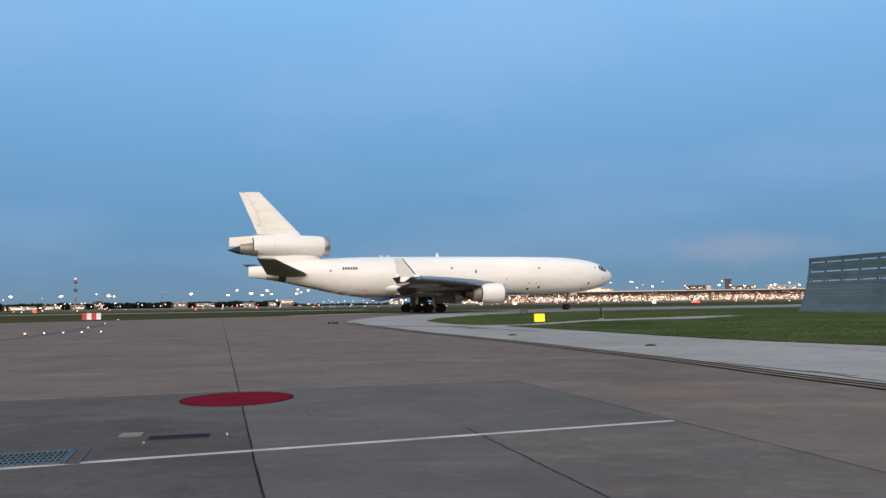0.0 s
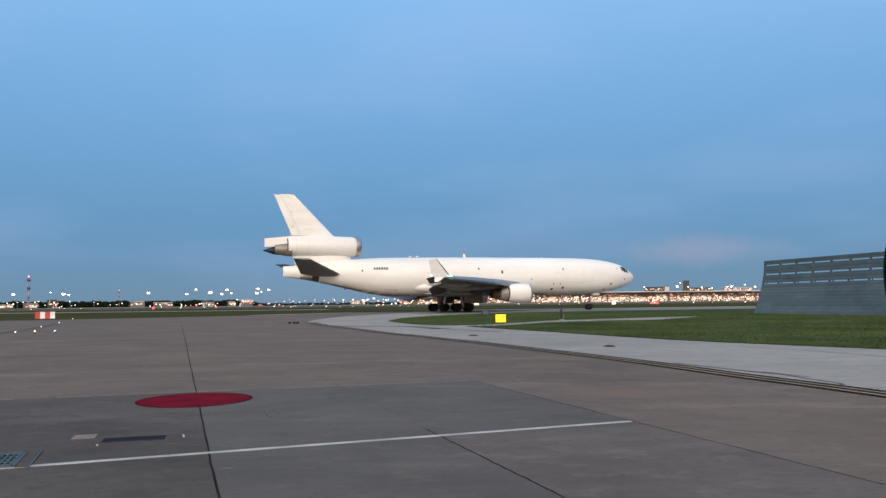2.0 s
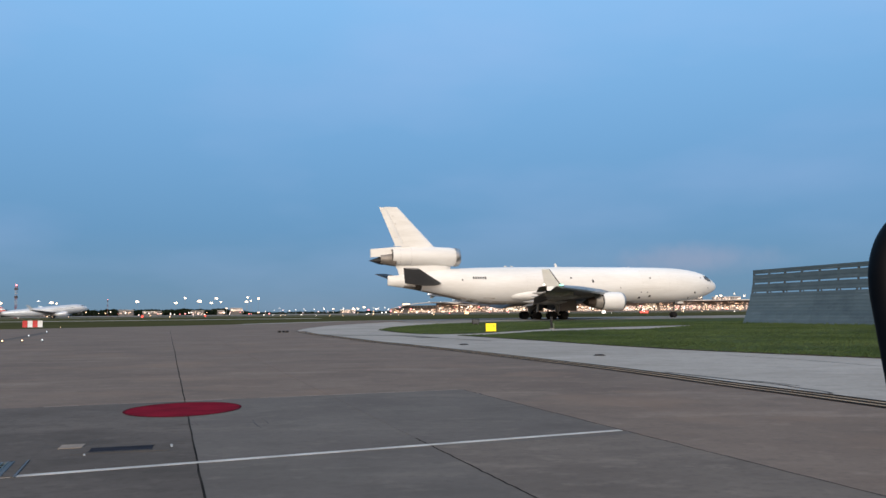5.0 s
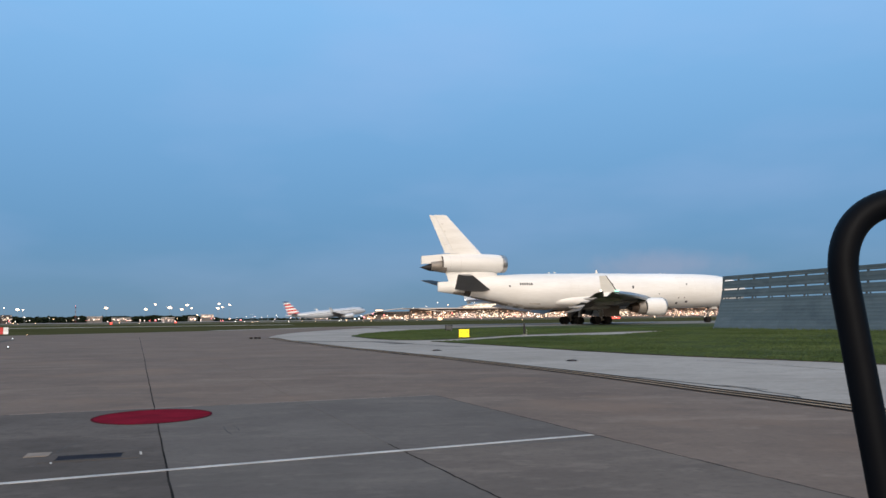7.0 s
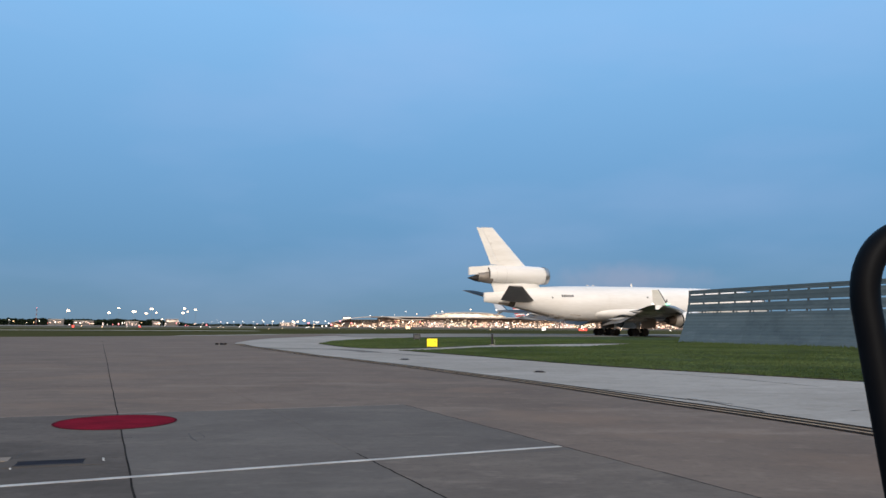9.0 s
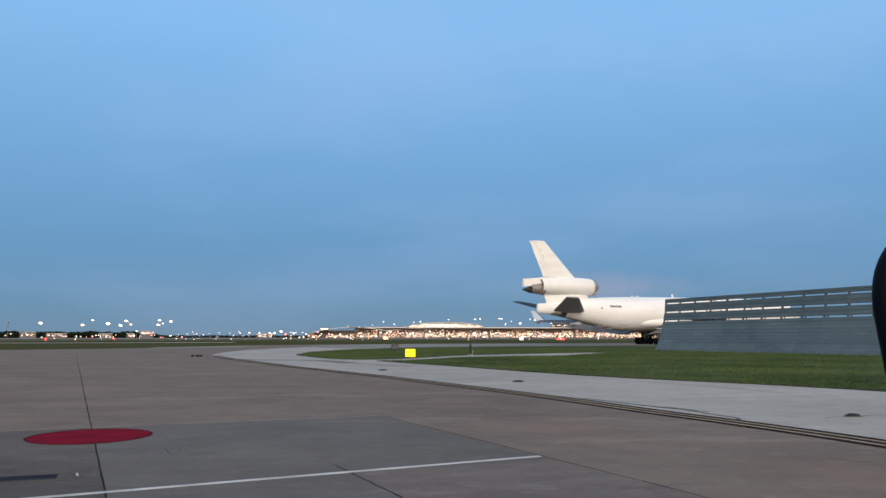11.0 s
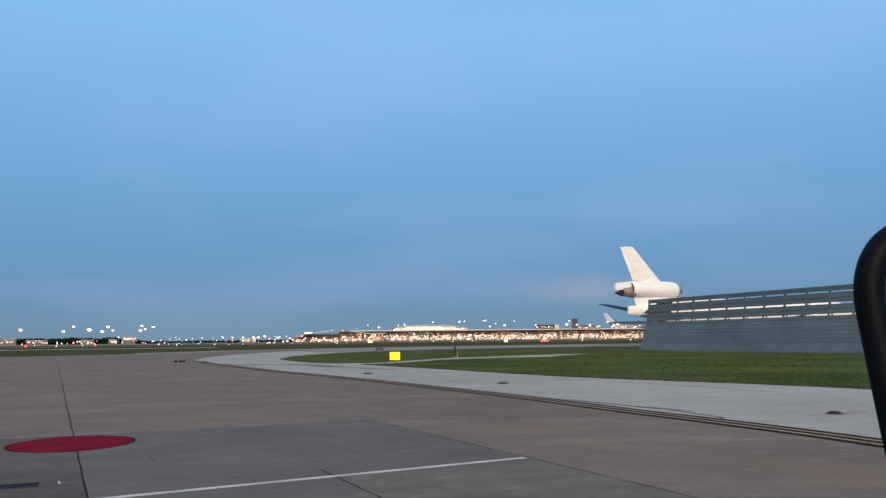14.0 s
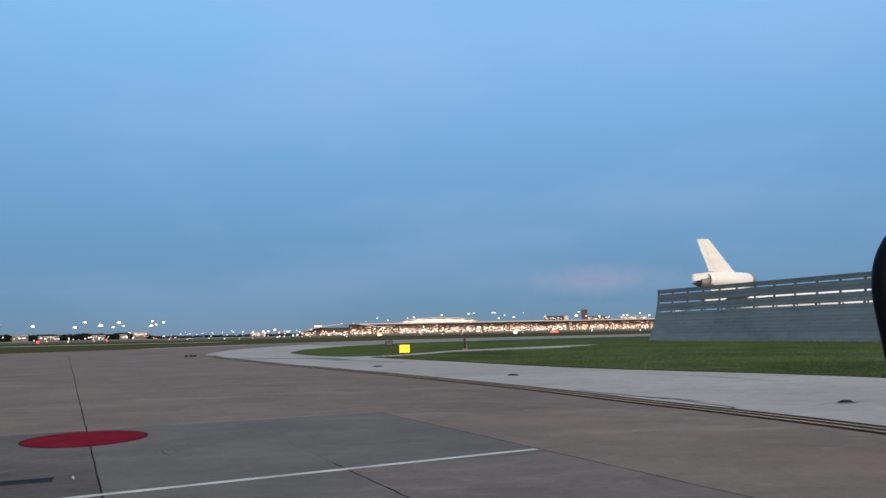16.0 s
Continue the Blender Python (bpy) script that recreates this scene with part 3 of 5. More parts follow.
def slot_drain():
    thing = new("slot_drain")
    thing.matrix_basis = pose(-2.66, 8.23, 0, 0, 0, 12)
    part("surround", box(bmesh.new(), 0.02, 0.0, 0.001, 0.88, 0.42, 0.006), M_SLAB_OLD, thing)
    part("slot", box(bmesh.new(), 0, 0, 0.003, 0.58, 0.25, 0.008), M_PIT, thing, "dark open slot")
    for k in (-1, 1):
        part("lip", box(bmesh.new(), 0, k * 0.136, 0.004, 0.60, 0.016, 0.012, 0.003), M_DARK, thing)
    part("patch", box(bmesh.new(), -0.50, 0.32, 0.003, 0.22, 0.24, 0.008), M_APRON_PALE, thing, "pale mortar patch")
    for x, y in ((-0.34, -0.19), (0.46, -0.06), (0.47, 0.03)):
        part("paint_tick", box(bmesh.new(), x, y, 0.003, 0.018, 0.07, 0.008, 0.0, pose(0, 0, 0, 0, 0, 10)), M_WHITE_LINE, thing, "small white paint tick")
    tagged(thing, "dark slot drain let into the concrete", "drain")


slot_drain()


def grate_drain():
    thing = new("drain_grate")
    thing.matrix_basis = pose(-4.05, 7.04, 0, 0, 0, 16)
    part("pit", box(bmesh.new(), 0, 0, 0.001, 1.50, 0.66, 0.006), M_PIT, thing, "dark pit")
    for k in (-1, 1):
        part("frame_bar", box(bmesh.new(), 0, k * 0.34, 0.006, 1.56, 0.04, 0.016, 0.004), M_STEEL_DARK, thing)
        part("frame_bar", box(bmesh.new(), k * 0.77, 0, 0.006, 0.04, 0.72, 0.016, 0.004), M_STEEL_DARK, thing)
    part("apron_strip", box(bmesh.new(), 0.835, 0.0, 0.003, 0.09, 0.78, 0.008), M_SLAB_OLD, thing, "grey mortar strip")
    part("kerb_strip", box(bmesh.new(), 0.893, 0.0, 0.004, 0.018, 0.82, 0.010), M_STEEL_DARK, thing, "dark edge strip")
    first = box(bmesh.new(), 0, 0, 0.008, 0.014, 0.64, 0.012)
    bar = part("bar", first, M_STEEL, thing)
    bar.location.x = -0.74
    for k in range(1, 34):
        b = bar.copy()
        scene.collection.objects.link(b)
        b.location.x = -0.74 + 0.0448 * k
    for k in range(5):
        part("cross_bar", box(bmesh.new(), 0, -0.26 + 0.13 * k, 0.010, 1.5, 0.010, 0.008), M_STEEL, thing)
    tagged(thing, "blue-grey steel drain grate with a dark frame", "drain grate")


grate_drain()


# ---- the bent black tube beside the camera; its legs and feet are added, unseen ----
def guard():
    thing = new("guard_hoop")
    lx, ly, lz = 0.2520, 0.3770, 1.3251
    right, up = Vector((0.993, -0.117, 0)), Vector((0, 0, 1))
    base = Vector((lx, ly, lz))
    r, width = 0.034, 0.30
    down = (right * 0.098 + up * -0.955 + Vector((-0.03, -0.10, 0))).normalized()
    foot = base + down * (lz / -down.z)
    rise = 0.0306

    def bend(a, b, c, d):
        return [a * (1 - q) ** 3 + b * 3 * q * (1 - q) ** 2 + c * 3 * q * q * (1 - q) + d * q ** 3 for q in [k / 20 for k in range(21)]]
    low = base + down * 0.012
    pts = [foot.lerp(low, k / 8) for k in range(8)] + bend(low, low - down * 0.028, base + right * (r * 0.36) + up * rise, base + right * r + up * rise)
    end = foot + right * (width + 0.02)
    far, low = base + right * (width - r) + up * rise, base + right * (width + 0.002) + down * 0.012
    pts += bend(far, far + right * (r * 0.64), low - down * 0.028, low)
    pts += [low.lerp(end, k / 8) for k in range(1, 9)]
    part("bar", tube(bmesh.new(), pts, 0.0072, 18), M_BLACK, thing, "bent black tube", True)
    for p in (foot, end):
        bm = turned(bmesh.new(), [(0.0, 0.035), (0.006, 0.035), (0.009, 0.030), (0.012, 0.011), (0.03, 0.009)], (p.x, p.y, 0), "z", 20)
        part("foot_plate", bm, M_BLACK, thing, "", True)
    tagged(thing, "bent black tube beside the camera, with unseen legs added down to the apron", "guard rail")


guard()


# ---- blast fence ----


def lean(z):
    """How far the fence has bent back at a height."""
    s = z / TOP
    return 1.32 * (1 - (1 - s) ** 1.75)


def fence():
    thing = new("blast_fence")
    thing.matrix_basis = Matrix(((FD.x, FN.x, 0, F0.x), (FD.y, FN.y, 0, F0.y), (0, 0, 1, 0), (0, 0, 0, 1)))
    rows = [(0.0, 2.73, "corrugated_panel"), (2.85, 3.535, "louvre_panel"), (3.665, 4.37, "louvre_panel"), (4.475, TOP, "top_panel")]
    made = []
    for z0, z1, nm in rows:
        bm = bmesh.new()
        n = max(6, int((z1 - z0) / 0.09))
        prof = []
        for i in range(n + 1):
            z = z0 + (z1 - z0) * i / n
            rib = 0.011 * (1 if i % 3 == 1 else 0)
            prof.append((lean(z) - rib, z))
        back = [(y + 0.06, z) for y, z in prof[::-1]]
        loop = prof + back
        loft(bm, [[(x, y, z) for y, z in loop] for x in (0.003, BAY - 0.003)])
        made.append(part(nm, bm, M_STEEL, thing))
    post = bmesh.new()
    w = 0.035
    prof = [(lean(TOP * i / 12) + 0.07, TOP * i / 12 - 0.02) for i in range(13)] + [(lean(TOP * i / 12) + 0.24, TOP * i / 12 - 0.02) for i in range(12, -1, -1)]
    loft(post, [[(x, y, z) for y, z in prof] for x in (-w, w)])
    posts = [part("post", post, M_STEEL_DARK, thing, "dark steel post")]
    brace = part("brace", rod(bmesh.new(), (0, lean(3.2) + 0.2, 3.2), (0, 3.0, 0.0), 0.05, sides=6), M_STEEL_DARK, thing, "dark raking brace")
    clip_bm = bmesh.new()
    clip = part("bracket", box(clip_bm, 0, 0, 0, 0.045, 0.10, 0.22, 0.008), M_STEEL_DARK, thing, "small dark bracket")
    clip.location = (0.10, lean(2.78) + 0.05, 2.78)

    def again(ob, loc):
        c = ob.copy()
        scene.collection.objects.link(c)
        c.location = loc
    for k in range(BAYS):
        for ob in made:
            if k:
                again(ob, (BAY * k, 0, 0))
        again(posts[0], (BAY * (k + 1), 0, 0))
        again(brace, (BAY * (k + 1), 0, 0))
        for z in (2.78, 3.595, 4.41):
            for dx in ((0.16,) if z < 4.4 else (0.03,)):
                if k or z > 2.8:
                    again(clip, (BAY * k + dx, lean(z) + 0.05, z))
    tagged(thing, "blue-grey corrugated steel blast fence with three open slots", "blast fence")


fence()


# ---- small airfield things near the grass ----
def yellow_sign():
    thing = new("taxiway_sign")
    thing.matrix_basis = pose(6.22, 52.6, 0, 0, 0, -6)
    part("casing", box(bmesh.new(), 0, 0.09, 0.29, 0.69, 0.20, 0.55, 0.02), M_DARK, thing)
    face = part("face", box(bmesh.new(), 0, -0.025, 0.29, 0.66, 0.02, 0.51, 0.006), G_SIGN, thing, "lit yellow panel")
    for x, z, w, h in ((-0.19, 0.34, 0.045, 0.05), (0.19, 0.36, 0.04, 0.10), (0.02, 0.33, 0.03, 0.05)):
        part("bar_mark", box(bmesh.new(), x, -0.04, z, w, 0.008, h), M_MARK, face, "dark worn mark")
    for x in (-0.28, 0.28):
        part("leg", rod(bmesh.new(), (x, 0.09, -0.02), (x, 0.09, 0.13), 0.03), M_GEAR, thing)
    tagged(thing, "small lit yellow taxiway sign on short legs in grass", "sign")


def sign_back():
    thing = new("sign_box")
    thing.matrix_basis = pose(7.95, 80.0, 0, 0, 0, 0)
    part("casing", box(bmesh.new(), 0, 0, 0.34, 0.70, 0.25, 0.50, 0.03), M_DARK, thing)
    part("rim", box(bmesh.new(), 0, -0.13, 0.34, 0.58, 0.02, 0.38, 0.01), M_STEEL_DARK, thing)
    for x in (-0.25, 0.25):
        part("leg", rod(bmesh.new(), (x, 0, -0.03), (x, 0, 0.14), 0.04), M_GEAR, thing)
    tagged(thing, "grey metal sign box seen from behind beside the taxiway", "sign")


def marker_post():
    thing = new("marker_post")
    thing.matrix_basis = pose(11.5, 59.4, 0)
    part("shaft", box(bmesh.new(), 0, 0, 0.40, 0.15, 0.12, 0.84, 0.02), M_DARK, thing)
    part("cap", box(bmesh.new(), 0, 0, 0.835, 0.19, 0.16, 0.05, 0.015), M_STEEL_DARK, thing)
    part("footing", box(bmesh.new(), 0, 0, 0.02, 0.34, 0.34, 0.05, 0.01), M_SHOULDER, thing)
    part("stake", rod(bmesh.new(), (0.17, -0.02, 0.0), (0.17, -0.02, 0.40), 0.014, sides=8), M_GEAR, thing, "thin pale stake")
    part("band", box(bmesh.new(), 0, 0, 0.70, 0.156, 0.126, 0.05, 0.004), M_STEEL_DARK, thing)
    tagged(thing, "dark square marker post standing in grass", "post")


yellow_sign()
sign_back()
marker_post()


def barricade(x, y, turn):
    thing = new("barricade")
    thing.matrix_basis = pose(x, y, -0.03, 0, 0, turn)
    for k in range(4):
        bm = bmesh.new()
        w = 0.53
        prof = [(-0.20, 0), (0.20, 0), (0.18, 0.16), (0.09, 0.28), (0.08, 0.78), (-0.08, 0.78), (-0.09, 0.28), (-0.18, 0.16)]
        loft(bm, [[(-1.06 + w * k + e, py, pz) for py, pz in prof] for e in (0.01, w - 0.01)])
        part("segment", bm, M_RED if k % 2 == 0 else M_PLASTIC, thing, "red segment" if k % 2 == 0 else "white segment")
    tagged(thing, "low red and white plastic barricade on the apron edge", "barricade")


barricade(-42.5, 98.4, 24)


def ground_light(x, y, lens=G_AMBER, look_="glowing amber lens", label="small glowing amber light on the apron"):
    thing = new("edge_light")
    thing.location = (x, y, -0.004)
    part("base", turned(bmesh.new(), [(0, 0.07), (0.02, 0.07), (0.03, 0.035), (0.07, 0.028)], axis="z", sides=12), M_DARK, thing)
    part("lens", turned(bmesh.new(), [(0.07, 0.030), (0.10, 0.036), (0.125, 0.028), (0.14, 0.006)], axis="z", sides=12), lens, thing, look_, True)
    return tagged(thing, label, "ground light", "lights on the apron")


light0 = ground_light(-20.79, 40.5)
for x, y in ((-20.07, 40.98), (-19.34, 41.47), (-18.62, 41.99), (-34.17, 85.6)):
    copy_thing(light0, pose(x, y, -0.004))
pale0 = ground_light(-17.85, 42.51, G_PALE, "glowing pale lens", "small pale glowing light on the apron")
for x, y in ((-22.58, 51.81), (-26.74, 64.42)):
    copy_thing(pale0, pose(x, y, -0.004))


def tyre_arc():
    """The dark curved tyre track between the lights."""
    bm = ribbon(bmesh.new(), curve_points([(-18.6, 30.0), (-19.07, 35.3), (-19.56, 38.43), (-20.91, 44.06), (-23.36, 53.1), (-27.5, 66.0)], 6), 0.34, -0.34, 0.0016)
    tagged(part("tyre_track", bm, M_SLAB_OLD), "dark curved tyre track on the apron", "marking", kind="structure")


tyre_arc()


def chock(x, y, turn):
    thing = new("wheel_chock")
    thing.matrix_basis = pose(x, y, -0.004, 0, 0, turn)
    bm = bmesh.new()
    loft(bm, [[(e, -0.08, 0), (e, 0.08, 0), (e, 0.03, 0.12), (e, -0.03, 0.12)] for e in (-0.10, 0.10)])
    part("block", bm, M_TYRE, thing)
    part("rope", tube(bmesh.new(), [(0.1, 0, 0.06), (0.15, 0.04, 0.03), (0.18, 0.0, 0.012), (0.22, 0.06, 0.012)], 0.012, 6), M_SHOULDER, thing)
    return tagged(thing, "black rubber wheel chock lying on the apron", "chock", "chocks at the apron tip")


c0 = chock(-7.98, 57.0, 20)
copy_thing(c0, pose(-7.70, 57.2, -0.004, 0, 0, 55))
copy_thing(c0, pose(-7.44, 57.0, -0.004, 0, 0, 10))


# ---- the white three-engined freighter; its nose is x = 0, it heads along +x, its wheels stand on z = 0 ----
# place along the body, top, bottom, half width
BODY = [(0.0, 5.42, 5.30, 0.06), (-0.15, 5.75, 5.00, 0.36), (-0.5, 6.10, 4.65, 0.74), (-1.2, 6.58, 4.20, 1.22), (-2.0, 7.02, 3.86, 1.62),
        (-2.6, 7.36, 3.66, 1.86), (-3.4, 7.66, 3.42, 2.12), (-4.4, 7.92, 3.16, 2.37), (-5.6, 8.14, 2.96, 2.58), (-7.2, 8.35, 2.78, 2.80),
        (-9.0, 8.49, 2.67, 2.94), (-12.0, 8.57, 2.57, 3.01), (-20.0, 8.57, 2.55, 3.01), (-30.0, 8.55, 2.53, 3.01), (-40.0, 8.42, 2.42, 3.00),
        (-43.0, 8.36, 2.46, 2.96), (-45.0, 8.30, 2.62, 2.86), (-47.0, 8.20, 2.96, 2.68), (-50.0, 8.02, 3.66, 2.28), (-53.0, 7.72, 4.34, 1.76),
        (-55.5, 7.34, 4.84, 1.22), (-57.5, 7.06, 5.16, 0.72), (-58.8, 6.98, 5.34, 0.36), (-59.4, 6.93, 5.44, 0.20)]


def body_at(x):
    for (x0, *a), (x1, *b) in zip(BODY, BODY[1:]):
        if x1 <= x <= x0:
            k = (x - x0) / (x1 - x0)
            return [p + (q - p) * k for p, q in zip(a, b)]
    return BODY[-1][1:]


def skin(x, deg, off=0.0):
    """A point of the skin; deg: 0 right side, 90 top, 180 left side."""
    top, bot, w = body_at(x)
    a, h = radians(deg), (top - bot) / 2
    return Vector((x, -(w + off) * math.cos(a), (top + bot) / 2 + (h + off) * math.sin(a)))


def on_skin(bm, x0, x1, d0, d1, off=0.015, nx=3, nd=3):
    """A patch that follows the skin."""
    g = [[bm.verts.new(skin(x0 + (x1 - x0) * i / nx, d0 + (d1 - d0) * j / nd, off)) for j in range(nd + 1)] for i in range(nx + 1)]
    for i in range(nx):
        for j in range(nd):
            bm.faces.new((g[i][j], g[i + 1][j], g[i + 1][j + 1], g[i][j + 1]))
    return bm


def deg_at(x, z):
    top, bot, w = body_at(x)
    return math.degrees(math.asin(max(-1, min(1, (z - (top + bot) / 2) / ((top - bot) / 2)))))


def foil(bm, sections, n=10):
    """A wing or fin: each section has its leading and trailing edge, its thickness and the way the thickness points."""
    rings = []
    for le, te, thick, up in sections:
        le, te, up = Vector(le), Vector(te), Vector(up).normalized()
        ring = []
        for side in (1, -1):
            for i in range(n):
                s = i / n if side > 0 else 1 - i / n
                t = 5 * thick * (0.2969 * math.sqrt(s) - 0.126 * s - 0.3516 * s * s + 0.2843 * s ** 3 - 0.1036 * s ** 4)
                ring.append(le + (te - le) * s + up * side * t)
        rings.append(ring)
    return loft(bm, rings)


M_NAVY = noisy("dark_wing_top_paint", (0.030, 0.036, 0.048), (0.052, 0.060, 0.076), 0.4, 4, 0.6, 0, 0.02, gloss=0.2)
# the slats' blue-grey is the sky they reflect, put into their colour
M_SLAT = noisy("slat_sky_reflection", (0.17, 0.20, 0.23), (0.26, 0.29, 0.32), 0.5, 5, 0.4, 0.3, 0.02)
M_SLEEVE = noisy("dull_sleeve_metal", (0.24, 0.22, 0.195), (0.40, 0.37, 0.335), 0.9, 8, 0.45, 0.3, 0.04)
M_RUST = noisy("brown_heat_metal", (0.060, 0.042, 0.032), (0.12, 0.088, 0.066), 0.9, 8, 0.55, 0.3, 0.05)
M_SOOT_DARK = noisy("thick_soot", (0.03, 0.026, 0.022), (0.09, 0.078, 0.066), 1.2, 6, 0.7)
M_SOOT = noisy("soot", (0.10, 0.085, 0.07), (0.34, 0.30, 0.25), 1.2, 6, 0.7)


def freighter():
    thing = new("cargo_aircraft")
    bm = bmesh.new()
    loft(bm, [[skin(x, 360 * k / 48) for k in range(48)] for x, *_ in BODY])
    fus = part("fuselage", bm, M_PAINT, thing, "", True)
    # belly fairing between the wings
    bm = bmesh.new()
    rings = []
    for i in range(17):
        s = -1 + 2 * i / 16
        k = max(0.02, 1 - abs(s) ** 2.6) ** 0.5
        rings.append([(-31.5 + 11.5 * s, 3.36 * k * math.cos(a), 3.86 + 1.42 * k * math.sin(a)) for a in [2 * math.pi * j / 28 for j in range(28)]])
    part("belly_fairing", loft(bm, rings), M_PAINT, thing, "", True)
    # flight deck windows
    for side in (0, 1):
        for x0, x1, z0, z1 in ((-1.86, -2.36, 6.14, 6.84), (-2.44, -3.00, 6.22, 7.08), (-3.06, -3.46, 6.44, 7.14)):
            d0, d1 = deg_at((x0 + x1) / 2, z0), deg_at((x0 + x1) / 2, z1)
            if side:
                d0, d1 = 180 - d0, 180 - d1
            part("windscreen_pane", on_skin(bmesh.new(), x0, x1, d0, d1, 0.012), M_MARK, fus, "dark flight deck pane")
    # small dark vents, door ports and the lettering along the side as plain bars
    for x, z, w, h in ((-29.6, 6.62, 0.26, 0.26), (-25.7, 6.12, 0.28, 0.50), (-14.9, 6.65, 0.26, 0.26), (-16.7, 3.42, 0.40, 0.30), (-14.8, 3.66, 0.38, 0.32),
                       (-16.6, 4.30, 0.18, 0.18), (-15.4, 4.30, 0.16, 0.16), (-5.8, 4.25, 0.34, 0.28), (-6.8, 3.35, 0.26, 0.22), (-2.9, 5.05, 0.20, 0.22), (-4.4, 6.80, 0.18, 0.24), (-48.1, 6.25, 0.24, 0.26), (-20.6, 5.0, 0.14, 0.2)):
        part("port", on_skin(bmesh.new(), x - w / 2, x + w / 2, deg_at(x, z - h / 2), deg_at(x, z + h / 2), 0.012, 2, 2), M_MARK, fus, "small dark port")
    for k in range(6):
        x = -46.25 + 0.38 * k
        part("lettering_bar", on_skin(bmesh.new(), x - 0.13, x + 0.13, deg_at(x, 6.40), deg_at(x, 6.76), 0.012, 1, 2), M_MARK, fus, "dark bar of lettering")
    for x0, x1, z0, z1 in ((-9.6, -11.2, 4.6, 6.9), (-13.0, -16.4, 4.9, 7.9), (-36.0, -37.4, 4.6, 6.8)):
        for a in ((x0, x0 - 0.03, z0, z1), (x1, x1 - 0.03, z0, z1), (x0, x1, z0, z0 + 0.03), (x0, x1, z1, z1 + 0.03)):
            part("door_seam", on_skin(bmesh.new(), a[0], a[1], deg_at(a[0], a[2]), deg_at(a[0], a[3]), 0.008, 4, 6), M_SEAM, fus)
    for x, h in ((-30.6, 0.55), (-38.5, 0.10), (-39.6, 0.10), (-17.0, 0.08), (-17.8, 0.08)):
        part("antenna", foil(bmesh.new(), [((x, 0, 8.5), (x - 0.5, 0, 8.5), 0.06, (0, 1, 0)), ((x - 0.25, 0, 8.55 + h), (x - 0.5, 0, 8.55 + h), 0.03, (0, 1, 0))], 5), M_PAINT, fus)
    # mottled brown band over the lowest part of the body
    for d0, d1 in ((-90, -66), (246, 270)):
        part("belly_band", on_skin(bmesh.new(), -17.0, -54.0, d0, d1, 0.010, 20, 3), M_BELLY, fus, "mottled brown band along the belly")
    for x0, x1, d0, d1 in ((-33.5, -52.0, -66, -61), (-36.0, -49.0, -61, -57), (-42.6, -44.6, -46, -41), (-8.0, -18.0, -70, -66), (-45.5, -51.0, -57, -54)):
        part("grime_streak", on_skin(bmesh.new(), x0, x1, d0, d1, 0.009, 8, 2), M_SMEAR, fus, "brownish grime streak")
    part("exhaust_port", on_skin(bmesh.new(), -54.3, -55.3, -78, -26, 0.02, 4, 4), M_SOOT_DARK, fus, "dark tail exhaust opening")
    part("soot_stain", on_skin(bmesh.new(), -55.3, -57.0, -84, -42, 0.012, 4, 4), M_SOOT, fus, "sooty brown stain")
    # fin and rudder
    fin = part("fin", foil(bmesh.new(), [((-50.6, 0, 10.9), (-57.2, 0, 10.9), 0.75, (0, 1, 0)), ((-52.0, 0, 11.6), (-57.25, 0, 11.55), 0.62, (0, 1, 0)), ((-57.85, 0, 17.6), (-59.95, 0, 17.6), 0.26, (0, 1, 0))], 12), M_PAINT, thing, "", True)
    part("rudder", foil(bmesh.new(), [((-56.7, 0, 11.62), (-58.15, 0, 11.55), 0.30, (0, 1, 0)), ((-59.7, 0, 17.45), (-60.75, 0, 17.55), 0.16, (0, 1, 0))], 8), M_PAINT, thing, "", True)
    bm = bmesh.new()
    for s in (1, -1):
        foil(bm, [((-56.72, s * 0.085, 11.9), (-56.79, s * 0.085, 11.9), 0.03, (0, 1, 0)), ((-59.70, s * 0.05, 17.4), (-59.76, s * 0.05, 17.4), 0.02, (0, 1, 0))], 3)
    part("hinge_seam", bm, M_SEAM, fin)
    # small scuffs and a light line low on the fin's side
    for x, z, w, h in ((-58.6, 16.2, 0.4, 0.08), (-58.2, 15.0, 0.18, 0.30), (-58.1, 12.9, 0.6, 0.10)):
        part("fin_scuff", box(bmesh.new(), x, -0.24 + (z - 11.6) * 0.022, z, w, 0.06, h, 0.01), M_SEAM, fin, "faint grey scuff")
    part("rudder_gap", box(bmesh.new(), -57.2, -0.20, 11.56, 2.6, 0.30, 0.07, 0.01), M_SEAM, fin, "thin dark gap under the rudder")
    # tail engine on its banjo
    part("tail_pylon", foil(bmesh.new(), [((-48.6, 0, 7.0), (-57.4, 0, 6.6), 1.5, (0, 1, 0)), ((-49.2, 0, 8.1), (-57.9, 0, 8.0), 1.5, (0, 1, 0)), ((-49.3, 0, 8.9), (-58.4, 0, 8.9), 1.5, (0, 1, 0))], 10), M_PAINT, thing, "", True)
    eng = part("tail_engine", turned(bmesh.new(), [(-48.66, 1.40), (-49.4, 1.50), (-51.5, 1.56), (-55.0, 1.52), (-57.2, 1.40), (-58.85, 1.19), (-58.86, 1.05), (-57.5, 1.0)], (0, 0, 9.93), sides=40), M_PAINT, thing, "", True)
    part("intake_ring", turned(bmesh.new(), [(-50.0, 1.10), (-48.6, 1.14), (-48.0, 1.22), (-47.85, 1.32), (-47.95, 1.41), (-48.35, 1.47), (-48.68, 1.478)], (0, 0, 9.93), sides=40, cap=False), M_METAL, eng, "bare metal intake ring", True)
